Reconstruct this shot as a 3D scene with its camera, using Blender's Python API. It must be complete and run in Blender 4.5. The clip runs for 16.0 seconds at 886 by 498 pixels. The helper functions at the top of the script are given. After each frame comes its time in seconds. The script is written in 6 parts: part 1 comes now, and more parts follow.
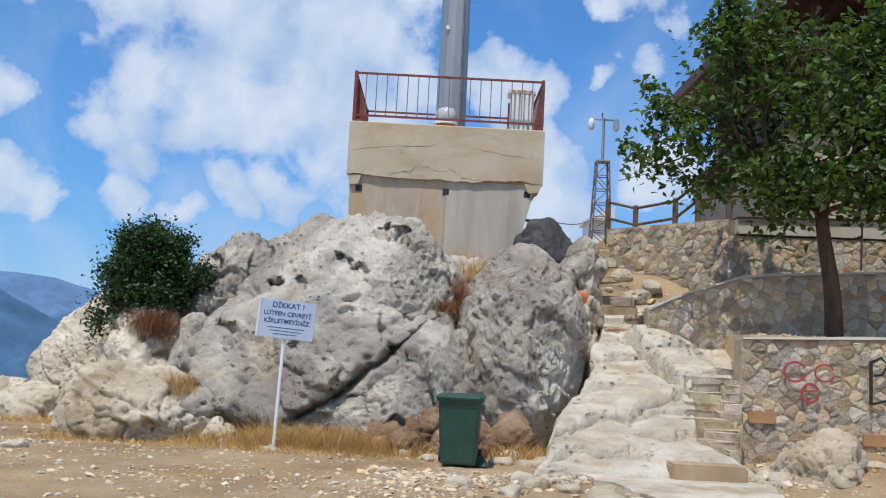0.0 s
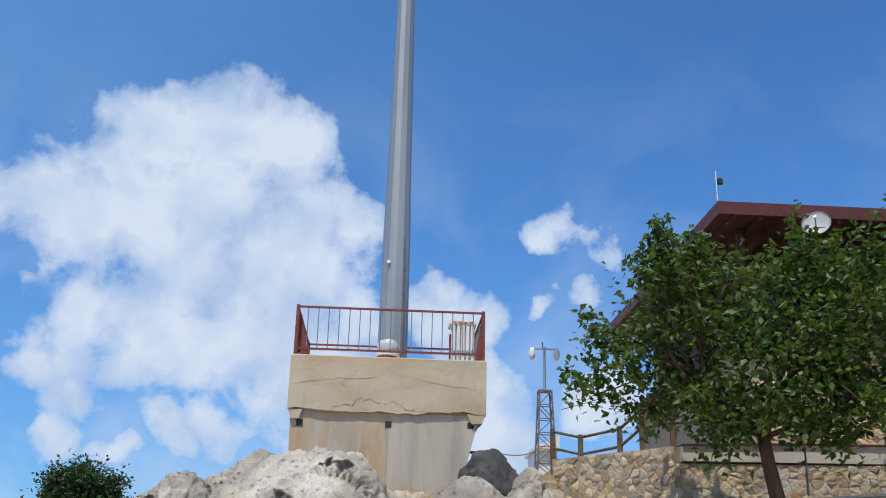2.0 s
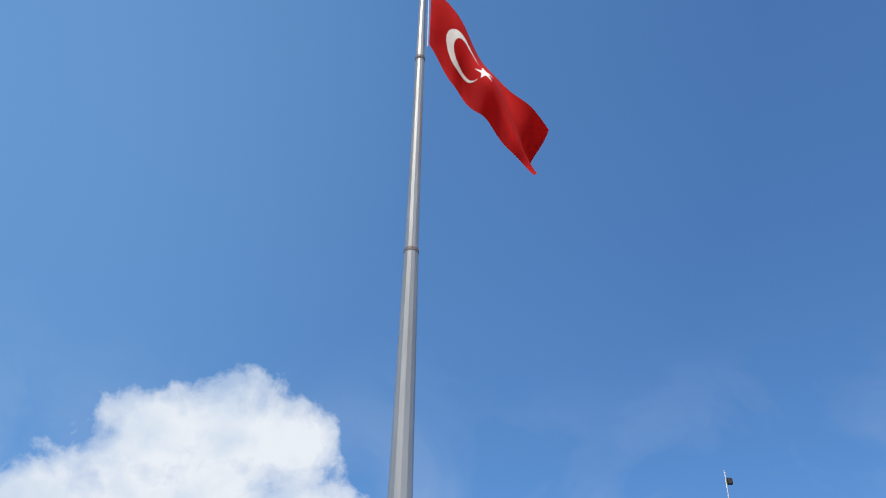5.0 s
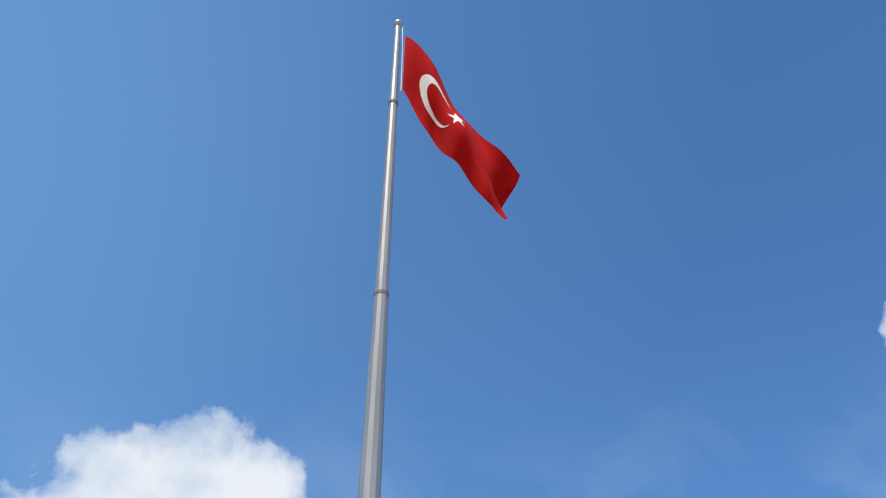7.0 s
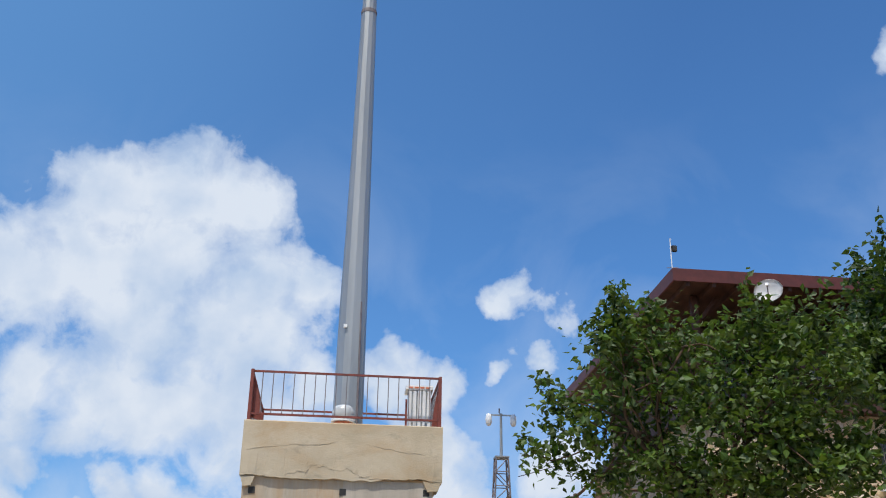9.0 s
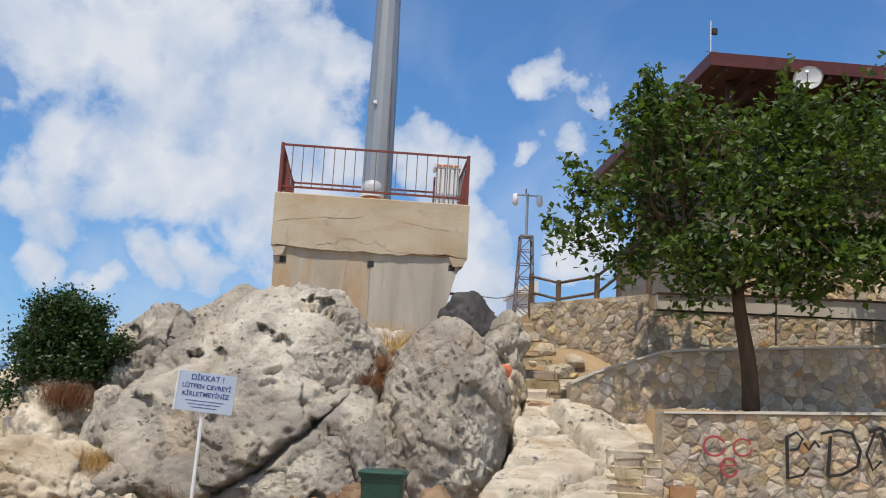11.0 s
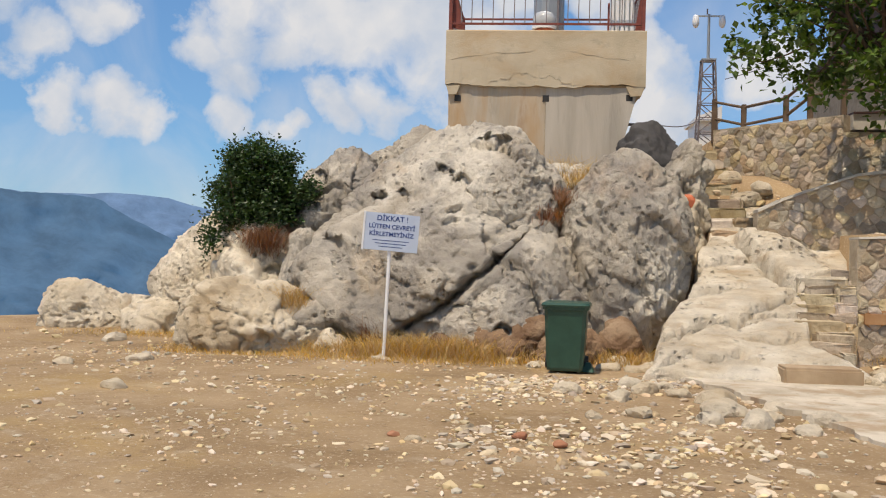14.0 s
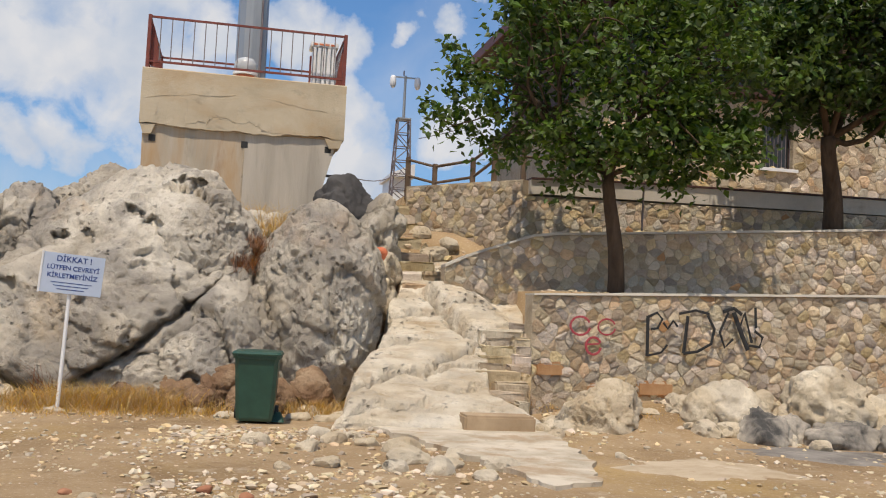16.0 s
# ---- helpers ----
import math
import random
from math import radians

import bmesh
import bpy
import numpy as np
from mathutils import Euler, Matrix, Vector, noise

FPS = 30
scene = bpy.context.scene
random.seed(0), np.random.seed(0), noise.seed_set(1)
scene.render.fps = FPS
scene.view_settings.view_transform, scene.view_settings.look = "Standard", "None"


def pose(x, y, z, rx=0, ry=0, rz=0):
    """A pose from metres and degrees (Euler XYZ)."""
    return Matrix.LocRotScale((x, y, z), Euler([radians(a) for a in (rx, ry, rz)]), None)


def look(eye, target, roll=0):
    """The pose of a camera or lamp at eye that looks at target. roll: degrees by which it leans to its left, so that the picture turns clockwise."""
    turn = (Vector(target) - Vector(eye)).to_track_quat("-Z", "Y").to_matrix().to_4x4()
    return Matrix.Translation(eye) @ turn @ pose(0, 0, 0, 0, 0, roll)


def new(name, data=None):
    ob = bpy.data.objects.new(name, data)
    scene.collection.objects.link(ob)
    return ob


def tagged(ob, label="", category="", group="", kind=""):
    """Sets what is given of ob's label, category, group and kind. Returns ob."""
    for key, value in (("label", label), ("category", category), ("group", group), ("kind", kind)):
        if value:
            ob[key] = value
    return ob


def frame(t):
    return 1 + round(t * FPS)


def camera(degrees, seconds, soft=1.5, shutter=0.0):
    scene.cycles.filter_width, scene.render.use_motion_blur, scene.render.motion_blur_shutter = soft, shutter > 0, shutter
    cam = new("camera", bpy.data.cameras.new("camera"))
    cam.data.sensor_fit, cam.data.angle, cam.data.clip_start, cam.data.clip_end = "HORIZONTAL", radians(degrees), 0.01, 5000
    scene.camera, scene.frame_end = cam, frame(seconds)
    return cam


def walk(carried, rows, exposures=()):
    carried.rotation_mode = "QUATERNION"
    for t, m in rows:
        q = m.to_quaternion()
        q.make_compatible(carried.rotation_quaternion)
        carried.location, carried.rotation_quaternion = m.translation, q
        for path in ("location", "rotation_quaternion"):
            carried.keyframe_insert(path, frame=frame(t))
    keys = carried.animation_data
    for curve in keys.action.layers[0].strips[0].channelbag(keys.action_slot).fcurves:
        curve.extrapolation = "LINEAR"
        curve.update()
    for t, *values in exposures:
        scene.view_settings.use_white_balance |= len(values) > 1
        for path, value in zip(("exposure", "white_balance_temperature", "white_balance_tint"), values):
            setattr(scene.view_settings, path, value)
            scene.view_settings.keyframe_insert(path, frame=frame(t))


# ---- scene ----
# ---- camera and its path ----
cam = camera(48.24, 16.0, soft=1.1)
EYE = (0.0, 0.0, 1.6)
# seconds, yaw, pitch, roll
PATH = [
    (0.0, -0.65, 5.65, -2.96), (0.5, -2.39, 9.88, -2.49), (1.0, -3.27, 13.14, -1.71), (1.5, -3.71, 16.14, -1.82),
    (2.0, -3.70, 19.10, -1.29), (2.5, -3.50, 22.62, -1.15), (3.0, -2.90, 25.42, -0.59), (3.5, -2.91, 27.96, -0.94),
    (4.0, -3.37, 30.60, -1.41), (4.5, -3.37, 33.45, -1.28), (5.0, -3.41, 36.32, -1.01), (5.2, -3.73, 37.28, -1.19),
    (5.7, -4.15, 39.2, -1.1), (6.2, -4.6, 40.0, -0.9), (6.7, -5.0, 39.6, -0.7), (7.3, -5.42, 37.50, -0.50),
    (7.5, -5.50, 36.12, -0.47), (8.0, -5.74, 31.72, -0.65), (8.5, -6.09, 26.36, -0.80), (9.0, -6.18, 22.89, -0.87),
    (9.2, -6.20, 21.55, -1.0), (9.9, -6.0, 17.2, -1.7), (10.6, -5.4, 12.6, -2.6), (11.3, -4.65, 8.31, -3.26),
    (11.5, -4.09, 7.16, -3.26), (12.0, -2.93, 4.65, -3.01), (12.5, -1.47, 2.62, -2.94), (13.0, 1.89, 0.78, -2.60),
    (13.5, 4.31, 0.43, -2.31), (14.0, 5.36, 0.20, -1.49), (14.5, 1.20, 0.00, -0.90), (15.0, -3.97, 1.00, -2.08),
    (15.5, -7.95, 1.46, -2.77), (16.0, -12.24, 3.69, -2.83)]
EXPOSURES = [(0.0, -0.05, 5850, 10), (1.5, -0.03, 5850, 10), (3.0, 0.06, 6250, 10), (5.0, 0.20, 6600, 10), (7.5, 0.20, 6600, 10), (9.0, 0.04, 6200, 10),
             (11.3, -0.02, 6600, 12), (12.5, -0.02, 7000, 13), (14.0, -0.03, 7100, 13), (16.0, -0.06, 6950, 13)]
walk(cam, [(t, pose(*EYE, 90 + p, r, y)) for t, y, p, r in PATH], EXPOSURES)

# ---- daylight ----
SUN_EL, SUN_FROM = 66.0, 206.0   # height, and compass bearing (0 is +y, 90 is +x) that the light comes from
sun = new("sun", bpy.data.lights.new("sun", "SUN"))
sun.data.energy, sun.data.angle, sun.data.color = 4.0, radians(0.5), (1.0, 0.91, 0.77)
_s = Vector((math.sin(radians(SUN_FROM)) * math.cos(radians(SUN_EL)), math.cos(radians(SUN_FROM)) * math.cos(radians(SUN_EL)), math.sin(radians(SUN_EL))))
sun.matrix_world = look(_s * 60, (0, 0, 0))

world = bpy.data.worlds.new("world")
world.use_nodes = True
scene.world = world


def mathn(nt, op, a, b=None, c=None, clamp=False):
    n = nt.nodes.new("ShaderNodeMath")
    n.operation, n.use_clamp = op, clamp
    for i, v in enumerate((a, b, c)):
        if v is None:
            continue
        if isinstance(v, (int, float)):
            n.inputs[i].default_value = v
        else:
            nt.links.new(v, n.inputs[i])
    return n.outputs[0]


def ramp(nt, fac, stops):
    n = nt.nodes.new("ShaderNodeValToRGB")
    while len(n.color_ramp.elements) < len(stops):
        n.color_ramp.elements.new(0.5)
    for e, (p, c) in zip(n.color_ramp.elements, stops):
        e.position, e.color = p, (*c, 1) if len(c) == 3 else c
    nt.links.new(fac, n.inputs[0])
    return n.outputs[0]


def mixc(nt, fac, a, b, blend="MIX"):
    n = nt.nodes.new("ShaderNodeMix")
    n.data_type, n.blend_type = "RGBA", blend
    for i, v in ((0, fac), (6, a), (7, b)):
        if isinstance(v, (int, float)):
            n.inputs[i].default_value = v
        elif isinstance(v, tuple):
            n.inputs[i].default_value = (*v, 1)
        else:
            nt.links.new(v, n.inputs[i])
    return n.outputs[2]


def noisen(nt, vec, scale, detail=5.0, rough=0.55, distort=0.0):
    n = nt.nodes.new("ShaderNodeTexNoise")
    n.inputs["Scale"].default_value, n.inputs["Detail"].default_value = scale, detail
    n.inputs["Roughness"].default_value, n.inputs["Distortion"].default_value = rough, distort
    if vec is not None:
        nt.links.new(vec, n.inputs["Vector"])
    return n.outputs[0]


SKY, SKY_GAIN, CLOUD_GAIN = 0.090, (0.88, 1.38, 1.74), 0.77
# cumulus: bearing, height, radius in degrees
CLOUDS = [
    (-14.4, 24.2, 3.0), (-10.0, 24.6, 3.2), (-6.3, 24.2, 2.3), (-15.4, 20.8, 3.6), (-10.6, 20.9, 4.0), (-5.0, 20.0, 3.0), (-2.4, 21.1, 1.8),
    (-20.0, 19.5, 3.0), (-23.4, 19.4, 2.2), (-12.5, 17.8, 3.6), (-7.5, 17.3, 3.4), (-3.5, 17.2, 2.7), (-17.4, 13.7, 2.2), (-12.8, 13.4, 2.8),
    (-6.6, 14.2, 3.2), (-1.7, 15.2, 2.0), (2.9, 15.5, 1.8), (5.3, 14.8, 1.8), (10.4, 19.5, 1.3), (11.6, 19.5, 1.4), (12.8, 19.1, 1.4), (9.9, 16.5, 0.95), (11.4, 16.4, 0.95),
    (-17.2, 10.4, 1.8), (-19.4, 11.2, 1.7), (-23.1, 7.7, 1.7), (-17.5, 7.4, 1.5), (-15.0, 6.9, 1.0), (-9.4, 8.6, 1.8), (-11.8, 8.0, 1.3),
    (-4.7, 11.6, 3.4), (-10.1, 13.1, 3.0), (7.3, 7.9, 2.6), (5.9, 11.1, 2.2), (12.7, 10.3, 2.0), (-2.6, 8.5, 2.4), (-28.0, 10.2, 1.7), (-26.4, 7.3, 1.3),
    (-25.0, 12.6, 1.7), (33.9, 31.2, 1.4), (-31.0, 14.0, 3.0)]
wt = world.node_tree
wt.nodes.clear()
w_out, w_bg = wt.nodes.new("ShaderNodeOutputWorld"), wt.nodes.new("ShaderNodeBackground")
wt.links.new(w_bg.outputs[0], w_out.inputs[0])
w_sky = wt.nodes.new("ShaderNodeTexSky")
w_sky.sky_type, w_sky.sun_disc = "NISHITA", False
w_sky.sun_elevation, w_sky.sun_rotation = radians(SUN_EL), radians(SUN_FROM)
w_sky.air_density, w_sky.dust_density, w_sky.ozone_density, w_sky.altitude = 0.9, 0.1, 2.2, 600
w_dir = wt.nodes.new("ShaderNodeTexCoord").outputs["Generated"]
w_warp = wt.nodes.new("ShaderNodeVectorMath")
w_warp.operation = "MULTIPLY_ADD"
w_nc = wt.nodes.new("ShaderNodeTexNoise")
w_nc.inputs["Scale"].default_value, w_nc.inputs["Detail"].default_value = 13.0, 6.0
wt.links.new(w_dir, w_nc.inputs["Vector"])
w_sub = wt.nodes.new("ShaderNodeVectorMath")
w_sub.operation = "SUBTRACT"
wt.links.new(w_nc.outputs["Color"], w_sub.inputs[0])
w_sub.inputs[1].default_value = (0.5, 0.5, 0.5)
wt.links.new(w_sub.outputs[0], w_warp.inputs[0])
w_warp.inputs[1].default_value = (0.11, 0.11, 0.11)
wt.links.new(w_dir, w_warp.inputs[2])
total = None
for az, el, rad in CLOUDS:
    a, e = radians(az), radians(el)
    d = wt.nodes.new("ShaderNodeVectorMath")
    d.operation = "DISTANCE"
    wt.links.new(w_warp.outputs[0], d.inputs[0])
    d.inputs[1].default_value = (math.sin(a) * math.cos(e), math.cos(a) * math.cos(e), math.sin(e))
    puff = mathn(wt, "MULTIPLY_ADD", d.outputs["Value"], -1.0 / radians(rad * 1.36), 1.0)
    total = puff if total is None else mathn(wt, "SMOOTH_MAX", total, puff, 0.45)
w_fine = noisen(wt, w_dir, 20.0, 10.0, 0.62, 0.3)
w_soft = noisen(wt, w_dir, 7.0, 7.0, 0.55, 0.6)
edge = mathn(wt, "ADD", total, mathn(wt, "MULTIPLY", mathn(wt, "SUBTRACT", w_fine, 0.5), 1.15))
cumulus = ramp(wt, edge, [(0.12, (0, 0, 0)), (0.32, (0.62, 0.62, 0.62)), (0.62, (1, 1, 1))])
w_z = wt.nodes.new("ShaderNodeSeparateXYZ")
wt.links.new(w_dir, w_z.inputs[0])
low = ramp(wt, w_z.outputs[2], [(0.0, (1, 1, 1)), (0.10, (0.8, 0.8, 0.8)), (0.30, (0.35, 0.35, 0.35)), (0.52, (0, 0, 0))])
veil = mathn(wt, "MULTIPLY", ramp(wt, w_soft, [(0.42, (0, 0, 0)), (0.66, (1, 1, 1))]), low)
veil = mathn(wt, "MULTIPLY", veil, 0.55)
# thin high haze towards the bright quarter of the sky
w_dot = wt.nodes.new("ShaderNodeVectorMath")
w_dot.operation = "DOT_PRODUCT"
wt.links.new(w_dir, w_dot.inputs[0])
w_dot.inputs[1].default_value = (-0.45, 0.60, 0.66)
high = ramp(wt, w_dot.outputs["Value"], [(0.70, (0, 0, 0)), (0.88, (0.16, 0.16, 0.16)), (1.0, (0.55, 0.55, 0.55))])
# unseen broken cloud, added behind the camera to whiten the fill light
w_back = ramp(wt, mathn(wt, "MULTIPLY", w_z.outputs[1], -1.0), [(0.0, (0, 0, 0)), (0.25, (1, 1, 1))])
broken = mathn(wt, "MULTIPLY", ramp(wt, noisen(wt, w_dir, 2.6, 7.0, 0.58, 0.3), [(0.44, (0, 0, 0)), (0.58, (1, 1, 1))]), w_back)
cover = mathn(wt, "MAXIMUM", mathn(wt, "MAXIMUM", cumulus, veil), broken, clamp=True)
w_gain = mixc(wt, 1.0, w_sky.outputs[0], tuple(SKY * g for g in SKY_GAIN), "MULTIPLY")
w_gain = mixc(wt, high, w_gain, (0.16, 0.36, 0.66))
w_gain = mixc(wt, ramp(wt, w_z.outputs[2], [(0.02, (0.55, 0.55, 0.55)), (0.18, (0.30, 0.30, 0.30)), (0.36, (0, 0, 0))]), w_gain, (0.15, 0.29, 0.50))
shade = noisen(wt, w_dir, 16.0, 5.0, 0.5)
white = ramp(wt, shade, [(0.32, (0.64 * CLOUD_GAIN, 0.77 * CLOUD_GAIN, 0.96 * CLOUD_GAIN)), (0.62, (0.92 * CLOUD_GAIN, 0.98 * CLOUD_GAIN, 1.06 * CLOUD_GAIN))])
wt.links.new(mixc(wt, cover, w_gain, white), w_bg.inputs[0])
w_bg.inputs[1].default_value = 1.0


# ---- materials ----
def material(name, scale, stops, rough=0.9, bump=0.3, bump_scale=30.0, spots=None, tint=None, island=0.0, metal=0.0, detail=6.0, per_object=0.0, stretch=None, bump_dist=0.02):
    """stops: colours along a noise of that scale; spots: (scale, from, to, colour, amount) patches laid over it."""
    m = bpy.data.materials.new(name)
    m.use_nodes = True
    nt = m.node_tree
    b = nt.nodes["Principled BSDF"]
    co = nt.nodes.new("ShaderNodeTexCoord").outputs["Object"]
    if stretch:
        mp = nt.nodes.new("ShaderNodeMapping")
        mp.inputs["Scale"].default_value = stretch
        nt.links.new(co, mp.inputs[0])
        co = mp.outputs[0]
    col = ramp(nt, noisen(nt, co, scale, detail, 0.6, 0.3), stops)
    for sc, lo, hi, c, amount in spots or ():
        f = ramp(nt, noisen(nt, co, sc, 6.0, 0.62, 0.4), [(lo, (0, 0, 0)), (hi, (amount, amount, amount))])
        col = mixc(nt, f, col, c)
    if island or per_object:
        src = nt.nodes.new("ShaderNodeNewGeometry").outputs["Random Per Island"] if island else nt.nodes.new("ShaderNodeObjectInfo").outputs["Random"]
        amount = island or per_object
        v = mathn(nt, "MULTIPLY_ADD", src, 2 * amount, 1 - amount)
        hs = nt.nodes.new("ShaderNodeHueSaturation")
        nt.links.new(v, hs.inputs["Value"])
        nt.links.new(mathn(nt, "MULTIPLY_ADD", mathn(nt, "FRACT", mathn(nt, "MULTIPLY", src, 7.31)), 0.7, 0.65), hs.inputs["Saturation"])
        nt.links.new(mathn(nt, "MULTIPLY_ADD", mathn(nt, "FRACT", mathn(nt, "MULTIPLY", src, 3.17)), 0.03, 0.485), hs.inputs["Hue"])
        nt.links.new(col, hs.inputs["Color"])
        col = hs.outputs[0]
    nt.links.new(col, b.inputs["Base Color"])
    b.inputs["Roughness"].default_value, b.inputs["Metallic"].default_value = rough, metal
    if rough > 0.8:
        b.inputs["Specular IOR Level"].default_value = 0.2
    if bump:
        bn = nt.nodes.new("ShaderNodeBump")
        bn.inputs["Strength"].default_value, bn.inputs["Distance"].default_value = bump, bump_dist
        nt.links.new(noisen(nt, co, bump_scale, 8.0, 0.65), bn.inputs["Height"])
        nt.links.new(bn.outputs[0], b.inputs["Normal"])
    return m


def pitted(m, patch, grey, amount):
    """Weathered limestone: grey lichen in soft streaks, small pits with their shade painted dark, and a fine grainy
    relief.
    """
    nt = m.node_tree
    b = nt.nodes["Principled BSDF"]
    co = nt.nodes.new("ShaderNodeTexCoord").outputs["Object"]
    col = b.inputs["Base Color"].links[0].from_socket
    mp = nt.nodes.new("ShaderNodeMapping")
    mp.inputs["Scale"].default_value = (1.0, 1.0, 0.6)
    nt.links.new(co, mp.inputs[0])
    f = ramp(nt, noisen(nt, mp.outputs[0], patch, 9.0, 0.68, 0.5), [(0.46, (0, 0, 0)), (0.60, (amount, amount, amount))])
    col = mixc(nt, f, col, grey)
    vo = nt.nodes.new("ShaderNodeTexVoronoi")
    vo.inputs["Scale"].default_value = 7.0
    warp = nt.nodes.new("ShaderNodeMix")
    warp.data_type, warp.blend_type = "RGBA", "ADD"
    warp.inputs[0].default_value = 0.14
    nz = nt.nodes.new("ShaderNodeTexNoise")
    nz.inputs["Scale"].default_value, nz.inputs["Detail"].default_value = 6.0, 4.0
    nt.links.new(co, nz.inputs["Vector"])
    nt.links.new(co, warp.inputs[6])
    nt.links.new(nz.outputs["Color"], warp.inputs[7])
    nt.links.new(warp.outputs[2], vo.inputs["Vector"])
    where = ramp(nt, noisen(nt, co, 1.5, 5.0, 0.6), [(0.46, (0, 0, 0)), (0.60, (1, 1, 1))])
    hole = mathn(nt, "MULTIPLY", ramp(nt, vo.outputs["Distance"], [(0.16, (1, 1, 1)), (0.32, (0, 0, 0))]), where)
    # pit shade painted in: the mask that sinks the bump also darkens the colour
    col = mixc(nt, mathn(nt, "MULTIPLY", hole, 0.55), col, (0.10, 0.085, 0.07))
    nt.links.new(col, b.inputs["Base Color"])
    grain = mathn(nt, "ADD", noisen(nt, co, 9.0, 10.0, 0.72), mathn(nt, "MULTIPLY", hole, -0.7))
    bn = b.inputs["Normal"].links[0].from_node
    nt.links.new(grain, bn.inputs["Height"])
    return m


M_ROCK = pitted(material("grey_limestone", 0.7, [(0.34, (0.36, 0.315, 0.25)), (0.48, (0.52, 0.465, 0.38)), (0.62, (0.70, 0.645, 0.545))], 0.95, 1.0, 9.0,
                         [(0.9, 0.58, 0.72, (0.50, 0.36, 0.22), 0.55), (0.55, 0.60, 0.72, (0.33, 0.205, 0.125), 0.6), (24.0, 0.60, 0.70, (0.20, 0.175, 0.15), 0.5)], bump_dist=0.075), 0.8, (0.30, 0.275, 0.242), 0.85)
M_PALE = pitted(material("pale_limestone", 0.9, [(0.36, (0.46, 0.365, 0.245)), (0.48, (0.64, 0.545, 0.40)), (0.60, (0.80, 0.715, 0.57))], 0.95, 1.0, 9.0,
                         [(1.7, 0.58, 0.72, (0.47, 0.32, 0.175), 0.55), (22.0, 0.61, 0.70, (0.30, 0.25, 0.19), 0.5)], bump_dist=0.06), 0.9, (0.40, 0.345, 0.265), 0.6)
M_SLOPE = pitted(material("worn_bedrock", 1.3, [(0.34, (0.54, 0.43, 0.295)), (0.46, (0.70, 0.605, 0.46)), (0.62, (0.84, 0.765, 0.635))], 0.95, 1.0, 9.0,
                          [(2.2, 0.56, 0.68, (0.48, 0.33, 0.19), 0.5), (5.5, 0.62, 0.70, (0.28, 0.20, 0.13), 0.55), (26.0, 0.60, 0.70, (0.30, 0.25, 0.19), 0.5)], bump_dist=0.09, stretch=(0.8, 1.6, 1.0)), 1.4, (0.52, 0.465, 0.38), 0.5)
M_BROWNROCK = material("crumbling_brown_rock", 1.6, [(0.3, (0.17, 0.095, 0.055)), (0.5, (0.28, 0.18, 0.11)), (0.7, (0.40, 0.29, 0.19))], 0.97, 0.9, 14.0, [(6.0, 0.58, 0.7, (0.12, 0.08, 0.06), 0.6)], bump_dist=0.08)
M_DARKROCK = material("dark_grey_rock", 1.5, [(0.3, (0.050, 0.050, 0.052)), (0.7, (0.105, 0.10, 0.098))], 0.95, 0.6, 14.0)
M_SOOT = pitted(material("sooty_limestone", 2.0, [(0.35, (0.07, 0.068, 0.065)), (0.52, (0.30, 0.27, 0.23)), (0.68, (0.62, 0.55, 0.44))], 0.95, 0.6, 14.0), 1.6, (0.40, 0.36, 0.30), 0.6)
M_EARTH = material("dusty_earth", 0.6, [(0.30, (0.24, 0.16, 0.085)), (0.50, (0.345, 0.24, 0.135)), (0.70, (0.45, 0.33, 0.20))], 0.98, 0.8, 20.0,
                   [(0.33, 0.53, 0.66, (0.44, 0.30, 0.125), 0.65), (22.0, 0.56, 0.66, (0.56, 0.46, 0.33), 0.6), (7.0, 0.58, 0.70, (0.20, 0.13, 0.075), 0.55), (1.6, 0.58, 0.70, (0.52, 0.43, 0.31), 0.5)], bump_dist=0.04)
M_PEBBLE = material("limestone_pebbles", 3.0, [(0.3, (0.46, 0.36, 0.235)), (0.7, (0.68, 0.575, 0.42))], 0.95, 0.3, 40.0, island=0.32)
STONE_TONES = [(0.28, (0.33, 0.255, 0.175)), (0.50, (0.50, 0.41, 0.295)), (0.74, (0.68, 0.585, 0.445))]
STONE_STAINS = [(1.1, 0.58, 0.72, (0.40, 0.235, 0.105), 0.5), (5.0, 0.57, 0.70, (0.22, 0.175, 0.13), 0.55), (2.6, 0.60, 0.70, (0.62, 0.56, 0.455), 0.6)]
M_STONE = material("wall_stone", 2.4, STONE_TONES, 0.95, 1.0, 12.0, STONE_STAINS, per_object=0.36, bump_dist=0.05)
M_STONE_I = material("wall_stone_joined", 2.4, STONE_TONES, 0.95, 1.0, 12.0, STONE_STAINS, island=0.36, bump_dist=0.05)
M_MORTAR = material("old_mortar", 3.0, [(0.3, (0.36, 0.29, 0.205)), (0.7, (0.56, 0.475, 0.355))], 0.97, 1.0, 14.0, [(3.0, 0.55, 0.68, (0.22, 0.18, 0.135), 0.6)], bump_dist=0.05)
M_CONCRETE = material("weathered_concrete", 1.1, [(0.28, (0.40, 0.335, 0.235)), (0.50, (0.52, 0.445, 0.325)), (0.72, (0.60, 0.525, 0.40))], 0.92, 0.35, 30.0,
                      [(0.8, 0.50, 0.66, (0.46, 0.33, 0.195), 0.75), (3.5, 0.60, 0.74, (0.28, 0.245, 0.19), 0.6), (1.8, 0.60, 0.70, (0.66, 0.59, 0.465), 0.6)], stretch=(0.7, 1.0, 1.1))
